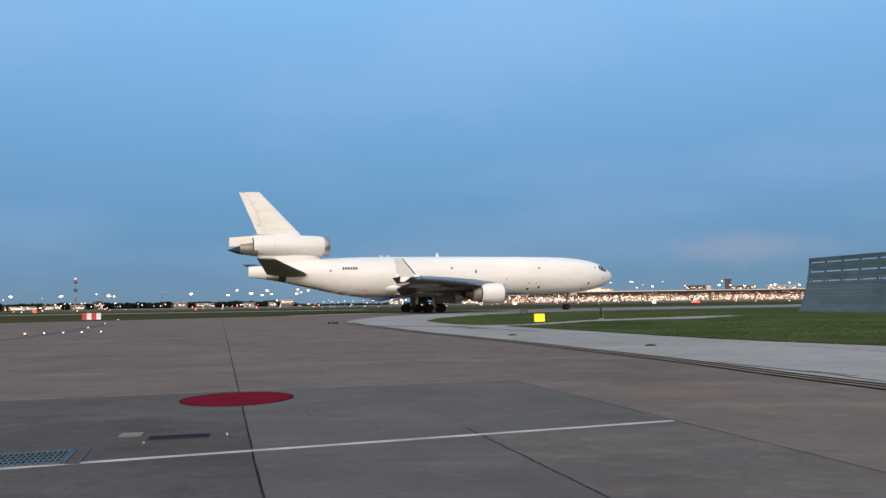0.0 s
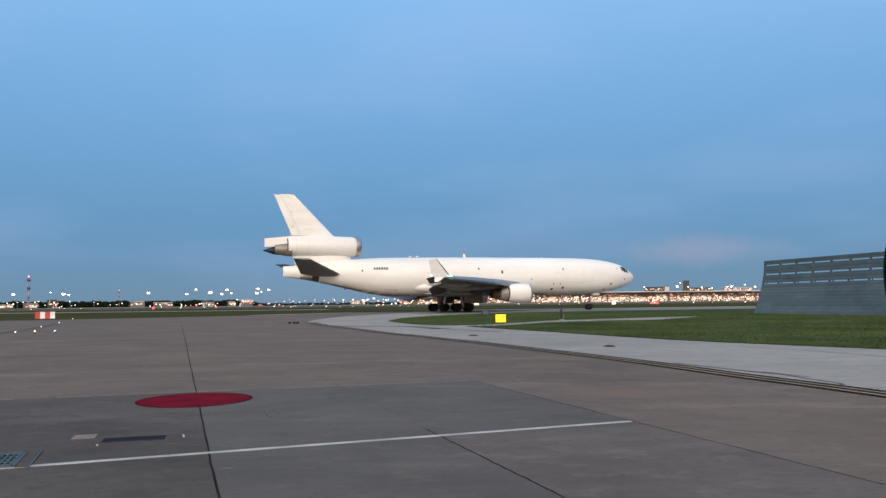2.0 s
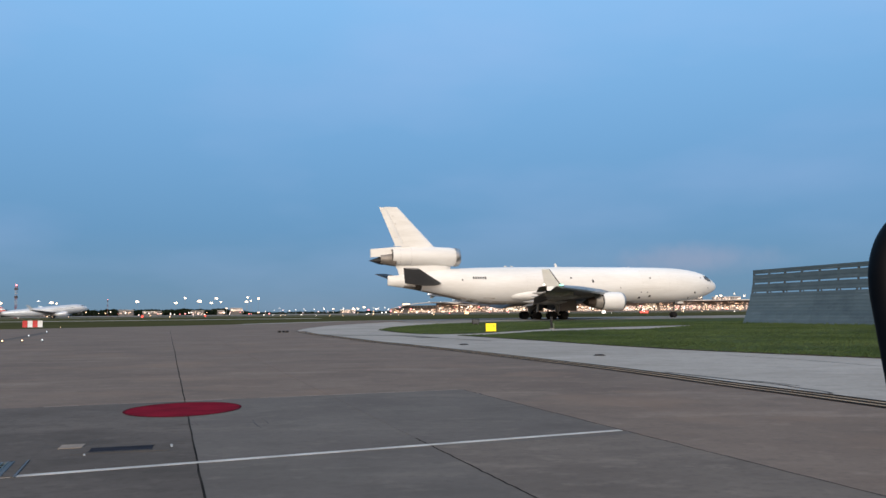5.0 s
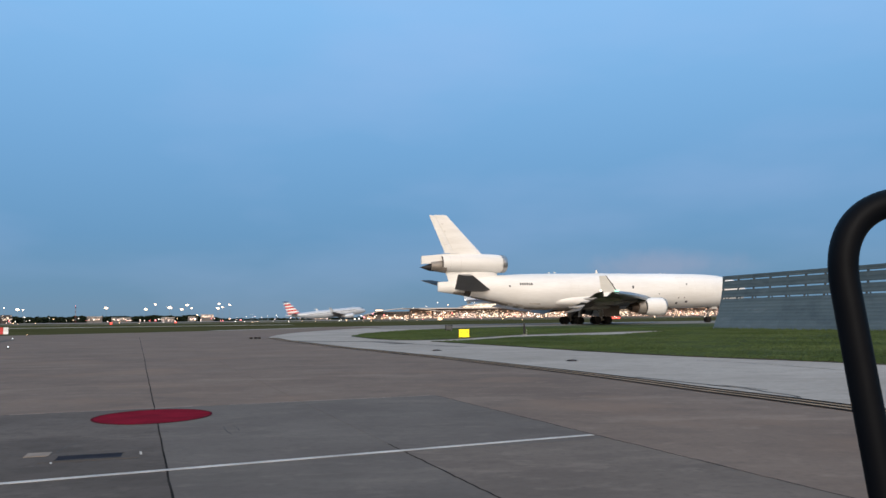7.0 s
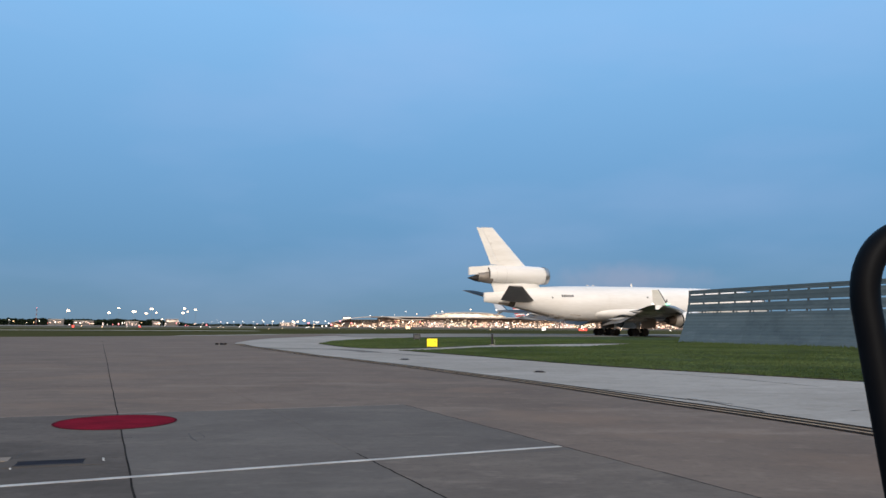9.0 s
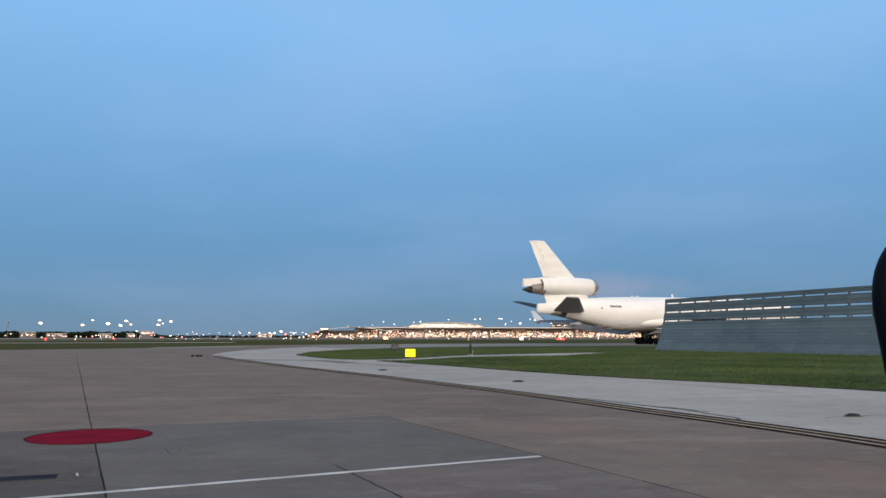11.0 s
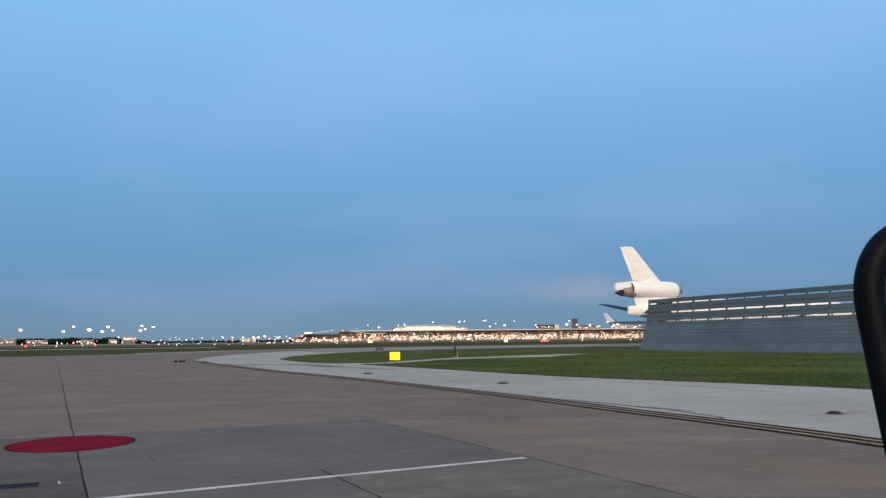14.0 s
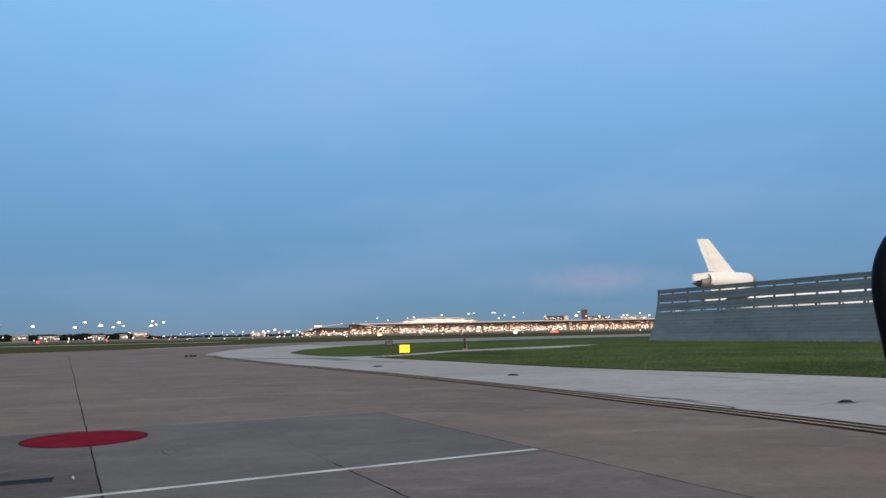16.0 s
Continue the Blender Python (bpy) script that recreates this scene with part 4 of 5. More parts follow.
    part("fan", turned(bmesh.new(), [(-49.9, 1.12), (-49.7, 1.10), (-49.4, 0.3), (-49.1, 0.05)], (0, 0, 9.93), sides=24), M_DARK, eng, "dark fan", True)
    part("nozzle", turned(bmesh.new(), [(-58.2, 1.06), (-58.9, 0.99), (-59.8, 0.84), (-60.65, 0.74), (-60.6, 0.66), (-59.5, 0.6)], (0, 0, 9.45), sides=32), M_HOT, eng, "heat-stained exhaust nozzle", True)
    part("plug", turned(bmesh.new(), [(-60.2, 0.62), (-60.9, 0.52), (-61.6, 0.28), (-62.35, 0.03)], (0, 0, 9.24), sides=24), M_DARK, eng, "dark exhaust cone", True)
    part("cowl_lip", turned(bmesh.new(), [(-58.78, 1.205), (-58.90, 1.19), (-58.92, 1.06)], (0, 0, 9.93), sides=40, cap=False), M_DARK, eng, "dark cowl lip", True)
    for x in (-55.9, -57.6):
        part("cowl_seam", turned(bmesh.new(), [(x, 1.506 if x > -57 else 1.365), (x - 0.05, 1.506 if x > -57 else 1.362)], (0, 0, 9.935), sides=40, cap=False), M_SEAM, eng)
    bm = bmesh.new()
    loft(bm, [[(x, w * cy, z0 + (z1 - z0) * cz) for cy, cz in ((-0.5, 0), (0.5, 0), (0.56, 0.5), (0.42, 1), (-0.42, 1), (-0.56, 0.5))] for x, w, z0, z1 in ((-54.0, 1.3, 10.2, 11.55), (-58.0, 1.0, 10.0, 11.42), (-60.6, 0.72, 9.85, 11.14), (-62.1, 0.50, 9.74, 11.02))])
    part("tail_fairing", bm, M_PAINT, thing, "", True)
    # tailplanes
    for s in (-1, 1):
        part("tailplane", foil(bmesh.new(), [((-51.0, s * 1.6, 5.60), (-57.0, s * 1.2, 5.75), 0.62, (0, 0, 1)), ((-57.0, s * 9.0, 7.55), (-59.4, s * 9.1, 7.62), 0.22, (0, 0, 1))], 10), M_GREY_PAINT, thing, "dark grey tailplane", True)
        # added dark foil: counters the light that turns the tailplane's top pale
        bm = bmesh.new()
        foil(bm, [((-51.4, s * 1.7, 5.86), (-56.7, s * 1.4, 5.98), 0.30, (0, 0, 1)), ((-57.2, s * 8.8, 7.62), (-59.2, s * 8.9, 7.67), 0.10, (0, 0, 1))], 8)
        part("upper_skin", bm, M_DARK, thing, "dark foil added over the tailplane top", True)
    # wings with their engines
    for s in (-1, 1):
        wing = part("wing", foil(bmesh.new(), [((-20.6, s * 1.5, 3.80), (-36.6, s * 1.5, 3.2), 1.55, (0, 0, 1)), ((-27.2, s * 8.6, 4.42), (-36.9, s * 8.9, 3.70), 0.95, (0, 0, 1)),
                                               ((-36.0, s * 18.2, 4.60), (-41.5, s * 18.2, 4.15), 0.50, (0, 0, 1)), ((-42.6, s * 25.2, 4.62), (-45.0, s * 25.3, 4.58), 0.24, (0, 0, 1))], 12), M_GREY_PAINT, thing, "grey swept wing", True)
        part("leading_edge", foil(bmesh.new(), [((-20.10, s * 1.9, 3.45), (-21.9, s * 1.9, 3.90), 0.90, (0, 0, 1)), ((-26.55, s * 8.6, 4.02), (-28.4, s * 8.6, 4.50), 0.82, (0, 0, 1)), ((-35.30, s * 18.2, 4.26), (-37.0, s * 18.2, 4.68), 0.66, (0, 0, 1)), ((-42.0, s * 25.1, 4.40), (-43.3, s * 25.1, 4.66), 0.42, (0, 0, 1))], 8), M_SLAT, wing, "bare metal leading edge", True)
        part("upper_skin", foil(bmesh.new(), [((-22.0, s * 3.1, 4.10), (-36.0, s * 3.1, 3.46), 1.30, (0, 0, 1)), ((-28.4, s * 8.6, 4.56), (-36.6, s * 8.9, 3.82), 0.86, (0, 0, 1)),
                                               ((-37.0, s * 18.2, 4.66), (-41.3, s * 18.2, 4.23), 0.46, (0, 0, 1)), ((-43.2, s * 25.0, 4.66), (-44.9, s * 25.0, 4.62), 0.22, (0, 0, 1))], 12), M_NAVY, wing, "dark blue-grey upper wing skin", True)
        # far winglet is blue-grey: the shade on its near face put into colour
        part("winglet", foil(bmesh.new(), [((-42.5, s * 25.2, 4.55), (-45.0, s * 25.25, 4.55), 0.20, (0, 1, 0)), ((-44.55, s * 25.95, 6.70), (-45.65, s * 25.95, 6.66), 0.10, (0, 1, 0))], 8), M_PAINT if s < 0 else M_SILVER, wing, "white winglet" if s < 0 else "winglet with its shade painted blue-grey", True)
        part("winglet_edge", foil(bmesh.new(), [((-42.46, s * 25.2, 4.6), (-42.70, s * 25.2, 4.6), 0.24, (0, 1, 0)), ((-44.52, s * 25.95, 6.70), (-44.68, s * 25.95, 6.70), 0.13, (0, 1, 0))], 5), M_DARK, wing, "dark winglet leading edge", True)
        part("tail_lamp", box(bmesh.new(), -45.05, s * 25.3, 4.72, 0.22, 0.14, 0.18, 0.03), G_LAMP_WHITE, wing, "glowing white lamp")
        part("lower_winglet", foil(bmesh.new(), [((-43.2, s * 25.2, 4.62), (-44.6, s * 25.2, 4.60), 0.12, (0, 1, 0)), ((-44.2, s * 25.5, 3.95), (-44.75, s * 25.5, 3.95), 0.06, (0, 1, 0))], 6), M_PAINT, wing, "", True)
        part("tip_lamp", box(bmesh.new(), -42.60, s * 25.40, 4.70, 0.55, 0.14, 0.20, 0.04), G_NAV if s < 0 else G_RED, wing, "glowing green lamp" if s < 0 else "glowing red lamp")
        for y, x0, x1, z in ((5.9, -31.5, -39.0, 2.75), (11.6, -33.0, -40.0, 3.45), (16.2, -36.0, -42.0, 3.85)):
            part("flap_fairing", turned(bmesh.new(), [(x0, 0.04), (x0 - 0.7, 0.28), (x0 - 2.2, 0.48), (x0 - 4.4, 0.50), (x1 - 0.6, 0.05)], (0, s * y, z), sides=14), M_GEAR, wing, "pale flap track fairing", True)
        part("flap", foil(bmesh.new(), [((-35.9, s * 3.3, 2.75), (-39.4, s * 3.3, 1.75), 0.40, (0, 0, 1)), ((-36.6, s * 9.2, 3.20), (-39.5, s * 9.2, 2.20), 0.32, (0, 0, 1))], 6), M_FLAP, wing, "lowered inboard flap", True)
        part("flap", foil(bmesh.new(), [((-37.0, s * 9.6, 3.25), (-39.6, s * 9.7, 2.25), 0.30, (0, 0, 1)), ((-40.9, s * 17.6, 4.02), (-42.9, s * 17.7, 3.25), 0.22, (0, 0, 1))], 6), M_FLAP, wing, "lowered outboard flap", True)
        part("aileron", foil(bmesh.new(), [((-41.3, s * 18.2, 4.15), (-42.9, s * 18.2, 3.9), 0.16, (0, 0, 1)), ((-44.6, s * 24.6, 4.56), (-45.5, s * 24.6, 4.40), 0.10, (0, 0, 1))], 6), M_FLAP, wing, "drooped aileron", True)
        e = part("engine", turned(bmesh.new(), [(-24.7, 1.18), (-24.15, 1.22), (-23.92, 1.30), (-23.86, 1.36), (-24.0, 1.42), (-24.5, 1.47), (-25.6, 1.46), (-27.0, 1.36), (-27.62, 1.27), (-27.63, 1.12), (-27.0, 1.0)], (0, s * 8.6, 2.72), sides=40), M_PAINT, thing, "white engine cowl", True)
        part("cowl_lip", turned(bmesh.new(), [(-27.5, 1.300), (-27.64, 1.285), (-27.66, 1.10)], (0, s * 8.6, 2.72), sides=40, cap=False), M_DARK, e, "dark cowl lip", True)
        part("fan", turned(bmesh.new(), [(-25.0, 1.20), (-24.65, 1.17), (-24.5, 0.35), (-24.25, 0.04)], (0, s * 8.6, 2.72), sides=24), M_DARK, e, "dark fan", True)
        part("intake_ring", turned(bmesh.new(), [(-24.10, 1.25), (-23.88, 1.30), (-23.82, 1.36), (-23.9, 1.43), (-24.12, 1.46)], (0, s * 8.6, 2.72), sides=40, cap=False), M_METAL, e, "bare metal intake ring", True)
        part("sleeve", turned(bmesh.new(), [(-27.3, 1.20), (-27.9, 1.17), (-28.75, 1.00), (-28.78, 0.90)], (0, s * 8.6, 2.70), sides=32), M_SLEEVE, e, "dull beige metal sleeve", True)
        part("nozzle", turned(bmesh.new(), [(-28.6, 0.86), (-29.3, 0.74), (-29.9, 0.60), (-29.85, 0.52)], (0, s * 8.6, 2.62), sides=28), M_RUST, e, "brown heat-stained exhaust nozzle", True)
        part("plug", turned(bmesh.new(), [(-29.6, 0.50), (-30.3, 0.26), (-30.8, 0.03)], (0, s * 8.6, 2.60), sides=16), M_DARK, e, "", True)
        part("pylon", foil(bmesh.new(), [((-25.2, s * 8.6, 3.9), (-32.2, s * 8.6, 3.1), 0.45, (0, 1, 0)), ((-27.3, s * 8.6, 4.50), (-34.0, s * 8.6, 3.7), 0.40, (0, 1, 0))], 8), M_GREY_PAINT, e, "grey pylon", True)
    # undercarriage
    def wheel(x, y, r, w):
        wl_ = part("wheel", turned(bmesh.new(), [(-w / 2, r * 0.52), (-w / 2, r * 0.86), (-w * 0.36, r * 0.97), (-w * 0.15, r), (w * 0.15, r), (w * 0.36, r * 0.97), (w / 2, r * 0.86), (w / 2, r * 0.52)], axis="y", sides=28), M_TYRE, thing, "black tyre", True)
        part("rim", turned(bmesh.new(), [(-w * 0.44, r * 0.50), (-w * 0.30, r * 0.30), (w * 0.30, r * 0.30), (w * 0.44, r * 0.50)], axis="y", sides=20), M_GEAR, wl_, "grey rim")
        hub = bmesh.new()
        for k in range(5):
            a = 2 * math.pi * k / 5
            rod(hub, (r * 0.4 * math.cos(a), -w * 0.47, r * 0.4 * math.sin(a)), (r * 0.4 * math.cos(a), w * 0.47, r * 0.4 * math.sin(a)), r * 0.06, sides=6)
        part("bolt_ring", hub, M_DARK, wl_)
        wl_.location = (x, y, r)
        WHEELS.append((wl_, x, y, r))
    for s in (-1, 1):
        gear = part("main_gear", rod(bmesh.new(), (-33.4, s * 5.3, 0.66), (-33.2, s * 4.9, 3.4), 0.27, 0.36, 14), M_GEAR, thing, "grey main gear leg", True)
        part("bogie_beam", box(bmesh.new(), -33.4, s * 5.3, 0.70, 2.1, 0.24, 0.26, 0.05), M_GEAR, gear)
        part("side_brace", rod(bmesh.new(), (-33.35, s * 5.2, 1.5), (-33.2, s * 3.0, 3.0), 0.10), M_GEAR, gear)
        part("drag_brace", rod(bmesh.new(), (-33.35, s * 5.2, 1.3), (-31.0, s * 4.9, 3.1), 0.09), M_GEAR, gear)
        part("gear_door", box(bmesh.new(), -31.9, s * 6.1, 2.15, 3.0, 0.07, 1.7, 0.02), M_FLAP, gear, "dark grey gear door")
        for dx in (-0.97, 0.97):
            for dy in (-0.64, 0.64):
                wheel(-33.4 + dx, s * 5.3 + dy, 0.66, 0.48)
    gear = part("centre_gear", rod(bmesh.new(), (-34.4, 0, 0.62), (-34.2, 0, 2.7), 0.18, 0.22, 12), M_GEAR, thing, "grey centre gear leg", True)
    for y in (-0.48, 0.48):
        wheel(-34.4, y, 0.62, 0.42)
    gear = part("nose_gear", rod(bmesh.new(), (-8.75, 0, 0.5), (-8.45, 0, 3.0), 0.13, 0.17, 12), M_FLAP, thing, "grey nose gear leg", True)
    part("drag_brace", rod(bmesh.new(), (-8.7, 0, 1.2), (-7.2, 0, 2.85), 0.07), M_GEAR, gear)
    part("gear_door", box(bmesh.new(), -7.6, -0.55, 2.60, 1.2, 0.05, 0.40, 0.015), M_PAINT, gear)
    part("gear_door", box(bmesh.new(), -7.6, 0.55, 2.60, 1.2, 0.05, 0.40, 0.015), M_PAINT, gear)
    part("taxi_lamp", box(bmesh.new(), -8.45, 0, 1.75, 0.12, 0.4, 0.16, 0.03), M_METAL, gear)
    for y in (-0.36, 0.36):
        wheel(-8.75, y, 0.51, 0.34)
    return tagged(thing, "plain white three-engined cargo jet rolling along the taxiway", "aircraft")


G_NAV = glowing("green_lamp_lens", (0.05, 1.0, 0.55), 1.6)
WHEELS = []
JET = freighter()


# ---- the silver airliner lifting off far behind; its main wheels' foot is the origin ----
LINER = [(14.6, 3.2, 3.1, 0.05), (14.2, 3.8, 2.6, 0.55), (13.2, 4.5, 2.1, 1.15), (11.5, 5.2, 1.75, 1.70), (9.0, 5.6, 1.6, 1.97), (-8.0, 5.6, 1.6, 1.97), (-14.0, 5.55, 2.1, 1.85), (-19.0, 5.4, 3.2, 1.2), (-24.0, 5.1, 4.2, 0.45), (-25.9, 4.9, 4.5, 0.12)]


def airliner():
    thing = new("airliner")
    bm = bmesh.new()
    loft(bm, [[(x, w * math.cos(a), (t + b) / 2 + (t - b) / 2 * math.sin(a)) for a in [2 * math.pi * k / 28 for k in range(28)]] for x, t, b, w in LINER])
    fus = part("fuselage", bm, M_SILVER, thing, "", True)
    for k in range(30):
        part("window", box(bmesh.new(), 8.9 - 0.82 * k, -1.93, 4.15, 0.28, 0.10, 0.36, 0.03), M_MARK, fus)
    part("windscreen", box(bmesh.new(), 12.6, 0, 4.45, 0.8, 1.9, 0.5, 0.1), M_MARK, fus)
    # striped fin: bands of blue, red and white from top to bottom
    fin = [((-18.6, 5.2), (-24.6, 5.0)), ((-24.4, 11.76), (-26.6, 11.76))]
    bands = [M_RED, M_PLASTIC, M_RED, M_PLASTIC, M_RED, M_PLASTIC, M_RED, M_PLASTIC, M_BLUE]
    for k, mt in enumerate(bands):
        sec = []
        for q in (k / 9, (k + 1) / 9):
            (lx, lz), (tx, tz) = [tuple(a + (b - a) * q for a, b in zip(fin[0][i], fin[1][i])) for i in (0, 1)]
            sec.append(((lx, 0, lz), (tx, 0, tz), 0.5 - 0.3 * q, (0, 1, 0)))
        part("fin_stripe", foil(bmesh.new(), sec, 6), mt, thing, {0: "red fin stripe", 8: "dark blue fin tip"}.get(k, "red fin stripe" if mt == M_RED else "white fin stripe"))
    for s in (-1, 1):
        wing = part("wing", foil(bmesh.new(), [((4.6, s * 1.5, 2.3), (-3.4, s * 1.5, 2.2), 0.9, (0, 0, 1)), ((0.6, s * 6.3, 2.8), (-3.6, s * 6.3, 2.7), 0.5, (0, 0, 1)), ((-5.0, s * 16.4, 4.3), (-6.8, s * 16.4, 4.3), 0.2, (0, 0, 1))], 8), M_GREY_PAINT, thing, "grey swept wing", True)
        part("winglet", foil(bmesh.new(), [((-5.0, s * 16.4, 4.3), (-6.8, s * 16.4, 4.3), 0.15, (0, 1, 0)), ((-6.8, s * 17.0, 6.6), (-7.7, s * 17.0, 6.6), 0.08, (0, 1, 0))], 6), M_SILVER, wing)
        part("tailplane", foil(bmesh.new(), [((-19.6, s * 0.8, 5.0), (-23.4, s * 0.6, 5.0), 0.35, (0, 0, 1)), ((-23.0, s * 6.2, 5.6), (-24.6, s * 6.2, 5.6), 0.15, (0, 0, 1))], 6), M_SILVER, thing, "", True)
        eng = part("engine", turned(bmesh.new(), [(6.3, 0.85), (6.6, 0.95), (6.5, 1.10), (5.2, 1.18), (3.2, 1.05), (2.2, 0.75), (2.2, 0.5)], (0, s * 5.75, 1.55), sides=22), M_SILVER, thing, "", True)
        part("nozzle", turned(bmesh.new(), [(2.4, 0.55), (1.4, 0.42), (0.8, 0.1)], (0, s * 5.75, 1.55), sides=14), M_HOT, eng)
        gear = part("main_gear", rod(bmesh.new(), (0, s * 3.8, 0.6), (0, s * 3.5, 2.3), 0.16), M_GEAR, thing)
        for dy in (-0.45, 0.45):
            part("wheel", turned(bmesh.new(), [(-0.2, 0.35), (-0.2, 0.56), (0.2, 0.56), (0.2, 0.35)], (0, s * 3.8 + dy, 0.58), "y", 18), M_TYRE, gear)
    gear = part("nose_gear", rod(bmesh.new(), (10.6, 0, 0.1), (10.4, 0, 2.0), 0.1), M_GEAR, thing)
    for dy in (-0.25, 0.25):
        part("wheel", turned(bmesh.new(), [(-0.12, 0.2), (-0.12, 0.38), (0.12, 0.38), (0.12, 0.2)], (10.6, dy, 0.38), "y", 16), M_TYRE, gear)
    part("landing_lamp", box(bmesh.new(), 4.3, -2.6, 2.4, 0.3, 0.8, 0.3, 0.05), G_LAMP_WHITE, thing, "bright white landing lamp")
    return tagged(thing, "silver airliner with a red striped tail lifting off the runway", "aircraft")


LINER_JET = airliner()


# ---- the far side of the airfield ----
def polar(az, dist):
    """A place by its bearing from +y towards +x, and its distance."""
    return (dist * math.sin(radians(az)), dist * math.cos(radians(az)))


def light_mast(az, dist, high, lens, size=2.0):
    x, y = polar(az, dist)
    thing = new("light_mast")
    thing.location = (x, y, -0.03)
    part("pole", rod(bmesh.new(), (0, 0, 0), (0, 0, high), 0.26, 0.12, 8), M_MAST, thing)
    part("head_frame", turned(bmesh.new(), [(high - 0.2, size * 0.5), (high + 0.3, size * 0.5)], axis="z", sides=10), M_MAST, thing)
    # the main flood, and four small ones added round it to imitate its halo
    for dx, dz, k in ((0, 0, 0.72), (-0.74, 0.06, 0.40), (0.74, -0.04, 0.42), (-0.36, 0.42, 0.34), (0.40, 0.36, 0.30)):
        bm = bmesh.new()
        bmesh.ops.create_uvsphere(bm, u_segments=10, v_segments=6, radius=size * k, matrix=Matrix.Translation((dx * size, -0.5, high + dz * size)) @ Matrix.Diagonal((1, 0.8, 0.82, 1)))
        part("lamp", bm, lens, thing, "glowing flood lamp")
    tagged(thing, "tall airport light mast with glowing lamps", "light mast", "light masts across the airfield")


PX = 1436.0
# bearing, rise above the horizon (in 1/1436 of the distance), lamp size, warm or white
for az, rise, size, warm in (
        (-28.0, 20, 3.0, 1), (-25.16, 20, 3.0, 1), (-23.07, 23, 1.7, 0), (-22.33, 20.3, 3.3, 1), (-22.02, 19.3, 1.9, 1), (-17.22, 21.8, 3.2, 1),
        (-14.8, 19.4, 3.0, 1), (-14.21, 27.2, 2.4, 1), (-13.28, 21.8, 3.9, 1), (-12.52, 19, 2.7, 1), (-12.19, 26.3, 2.9, 1), (-11.89, 20.6, 1.9, 1),
        (-10.2, 20.4, 2.9, 1), (-10.12, 27.9, 2.5, 1), (-9.9, 22.5, 1.8, 1), (-9.41, 26, 2.5, 1)):
    light_mast(az, 1500, rise * 1500 / PX + EYE, G_LAMP if warm else G_LAMP_WHITE, size * 0.80)
for az, rise, size, warm in (
        (-28.39, 14.6, 1.1, 0), (-26.19, 17.6, 0.8, 0), (-26.06, 7.7, 0.9, 0), (-25.48, 6.6, 1.2, 1), (-25.15, 5.0, 1.2, 1), (-24.93, 8.2, 1.1, 0), (-24.6, 8.3, 1.2, 0), (-23.94, 8, 1.1, 1), (-23.74, 8.8, 1.3, 0),
        (-21.94, 8.1, 1.4, 0), (-20.53, 6.7, 0.9, 0), (-11.52, 9.6, 1.5, 1), (-8.0, 9, 0.8, 0), (-6.9, 6.5, 0.9, 0), (-6.3, 7.5, 1.0, 0), (-5.6, 7, 0.9, 0), (-5.0, 9.5, 1.0, 0), (-4.3, 7.5, 1.5, 1), (-3.6, 8, 1.3, 0),
        (-2.92, 7.2, 2.2, 1), (-2.6, 7.4, 1.8, 1), (-2.16, 9.6, 2.4, 1), (-1.5, 8, 1.0, 0), (-0.7, 8.5, 1.2, 0), (2.4, 19, 0.8, 0), (3.2, 18, 0.9, 0), (4.1, 21, 1.0, 0), (4.89, 26.7, 1.3, 0), (5.64, 22.6, 1.2, 1), (7.02, 26.2, 1.2, 0), (7.46, 27.1, 1.7, 0),
        (9.44, 30.6, 1.3, 1), (11.31, 31.2, 2.0, 0), (11.67, 32, 1.7, 0), (13.0, 32.4, 1.5, 0), (13.15, 32.2, 1.8, 0), (13.43, 22.4, 1.4, 1), (13.84, 27.4, 1.1, 0), (14.47, 23.9, 2.1, 1), (15.16, 31.5, 1.2, 0), (16.62, 24, 1.6, 0),
        (18.78, 24.1, 2.6, 1), (18.98, 30.4, 1.4, 1), (19.48, 23.4, 1.5, 1), (20.36, 22.1, 1.7, 1), (21.02, 21.2, 1.2, 1), (21.99, 22.6, 1.5, 1), (22.25, 23, 2.2, 1), (23.1, 25.6, 1.5, 1), (23.7, 22, 2.0, 1), (24.6, 24, 1.6, 1), (26.0, 25, 1.6, 1)):
    light_mast(az, 1150, rise * 1150 / PX + EYE, G_LAMP if warm else G_LAMP_WHITE, size * 0.62)


def lit_wall(bm, x0, x1, y, z0, z1, cell, rng, keep=0.7):
    """Lit panes and lamps, each a thin box of its own, over a front."""
    z = z0
    while z < z1 - 0.4:
        h = rng.uniform(0.8, 1.5)
        x = x0 + rng.uniform(0, cell)
        while x < x1:
            w = cell * rng.choice((0.2, 0.3, 0.45, 0.7, 1.1)) * rng.uniform(0.7, 1.3)
            if rng.random() < keep * (1.0 if z < z0 + 0.55 * (z1 - z0) else 0.5):
                box(bm, min(x + w / 2, x1), y, min(z + h / 2, z1), w * 0.85, 0.2, h * rng.uniform(0.4, 0.95))
            x += w
        z += h * (1.0 if z < z0 + 0.55 * (z1 - z0) else 1.7)
    return bm


M_BLUE_GLASS = noisy("dim_blue_glass", (0.06, 0.085, 0.11), (0.12, 0.15, 0.18), 0.2, 2, 0.3)
G_PINK = glowing("lit_rosy_window", (1.0, 0.60, 0.44), 0.80, islands=0.97)


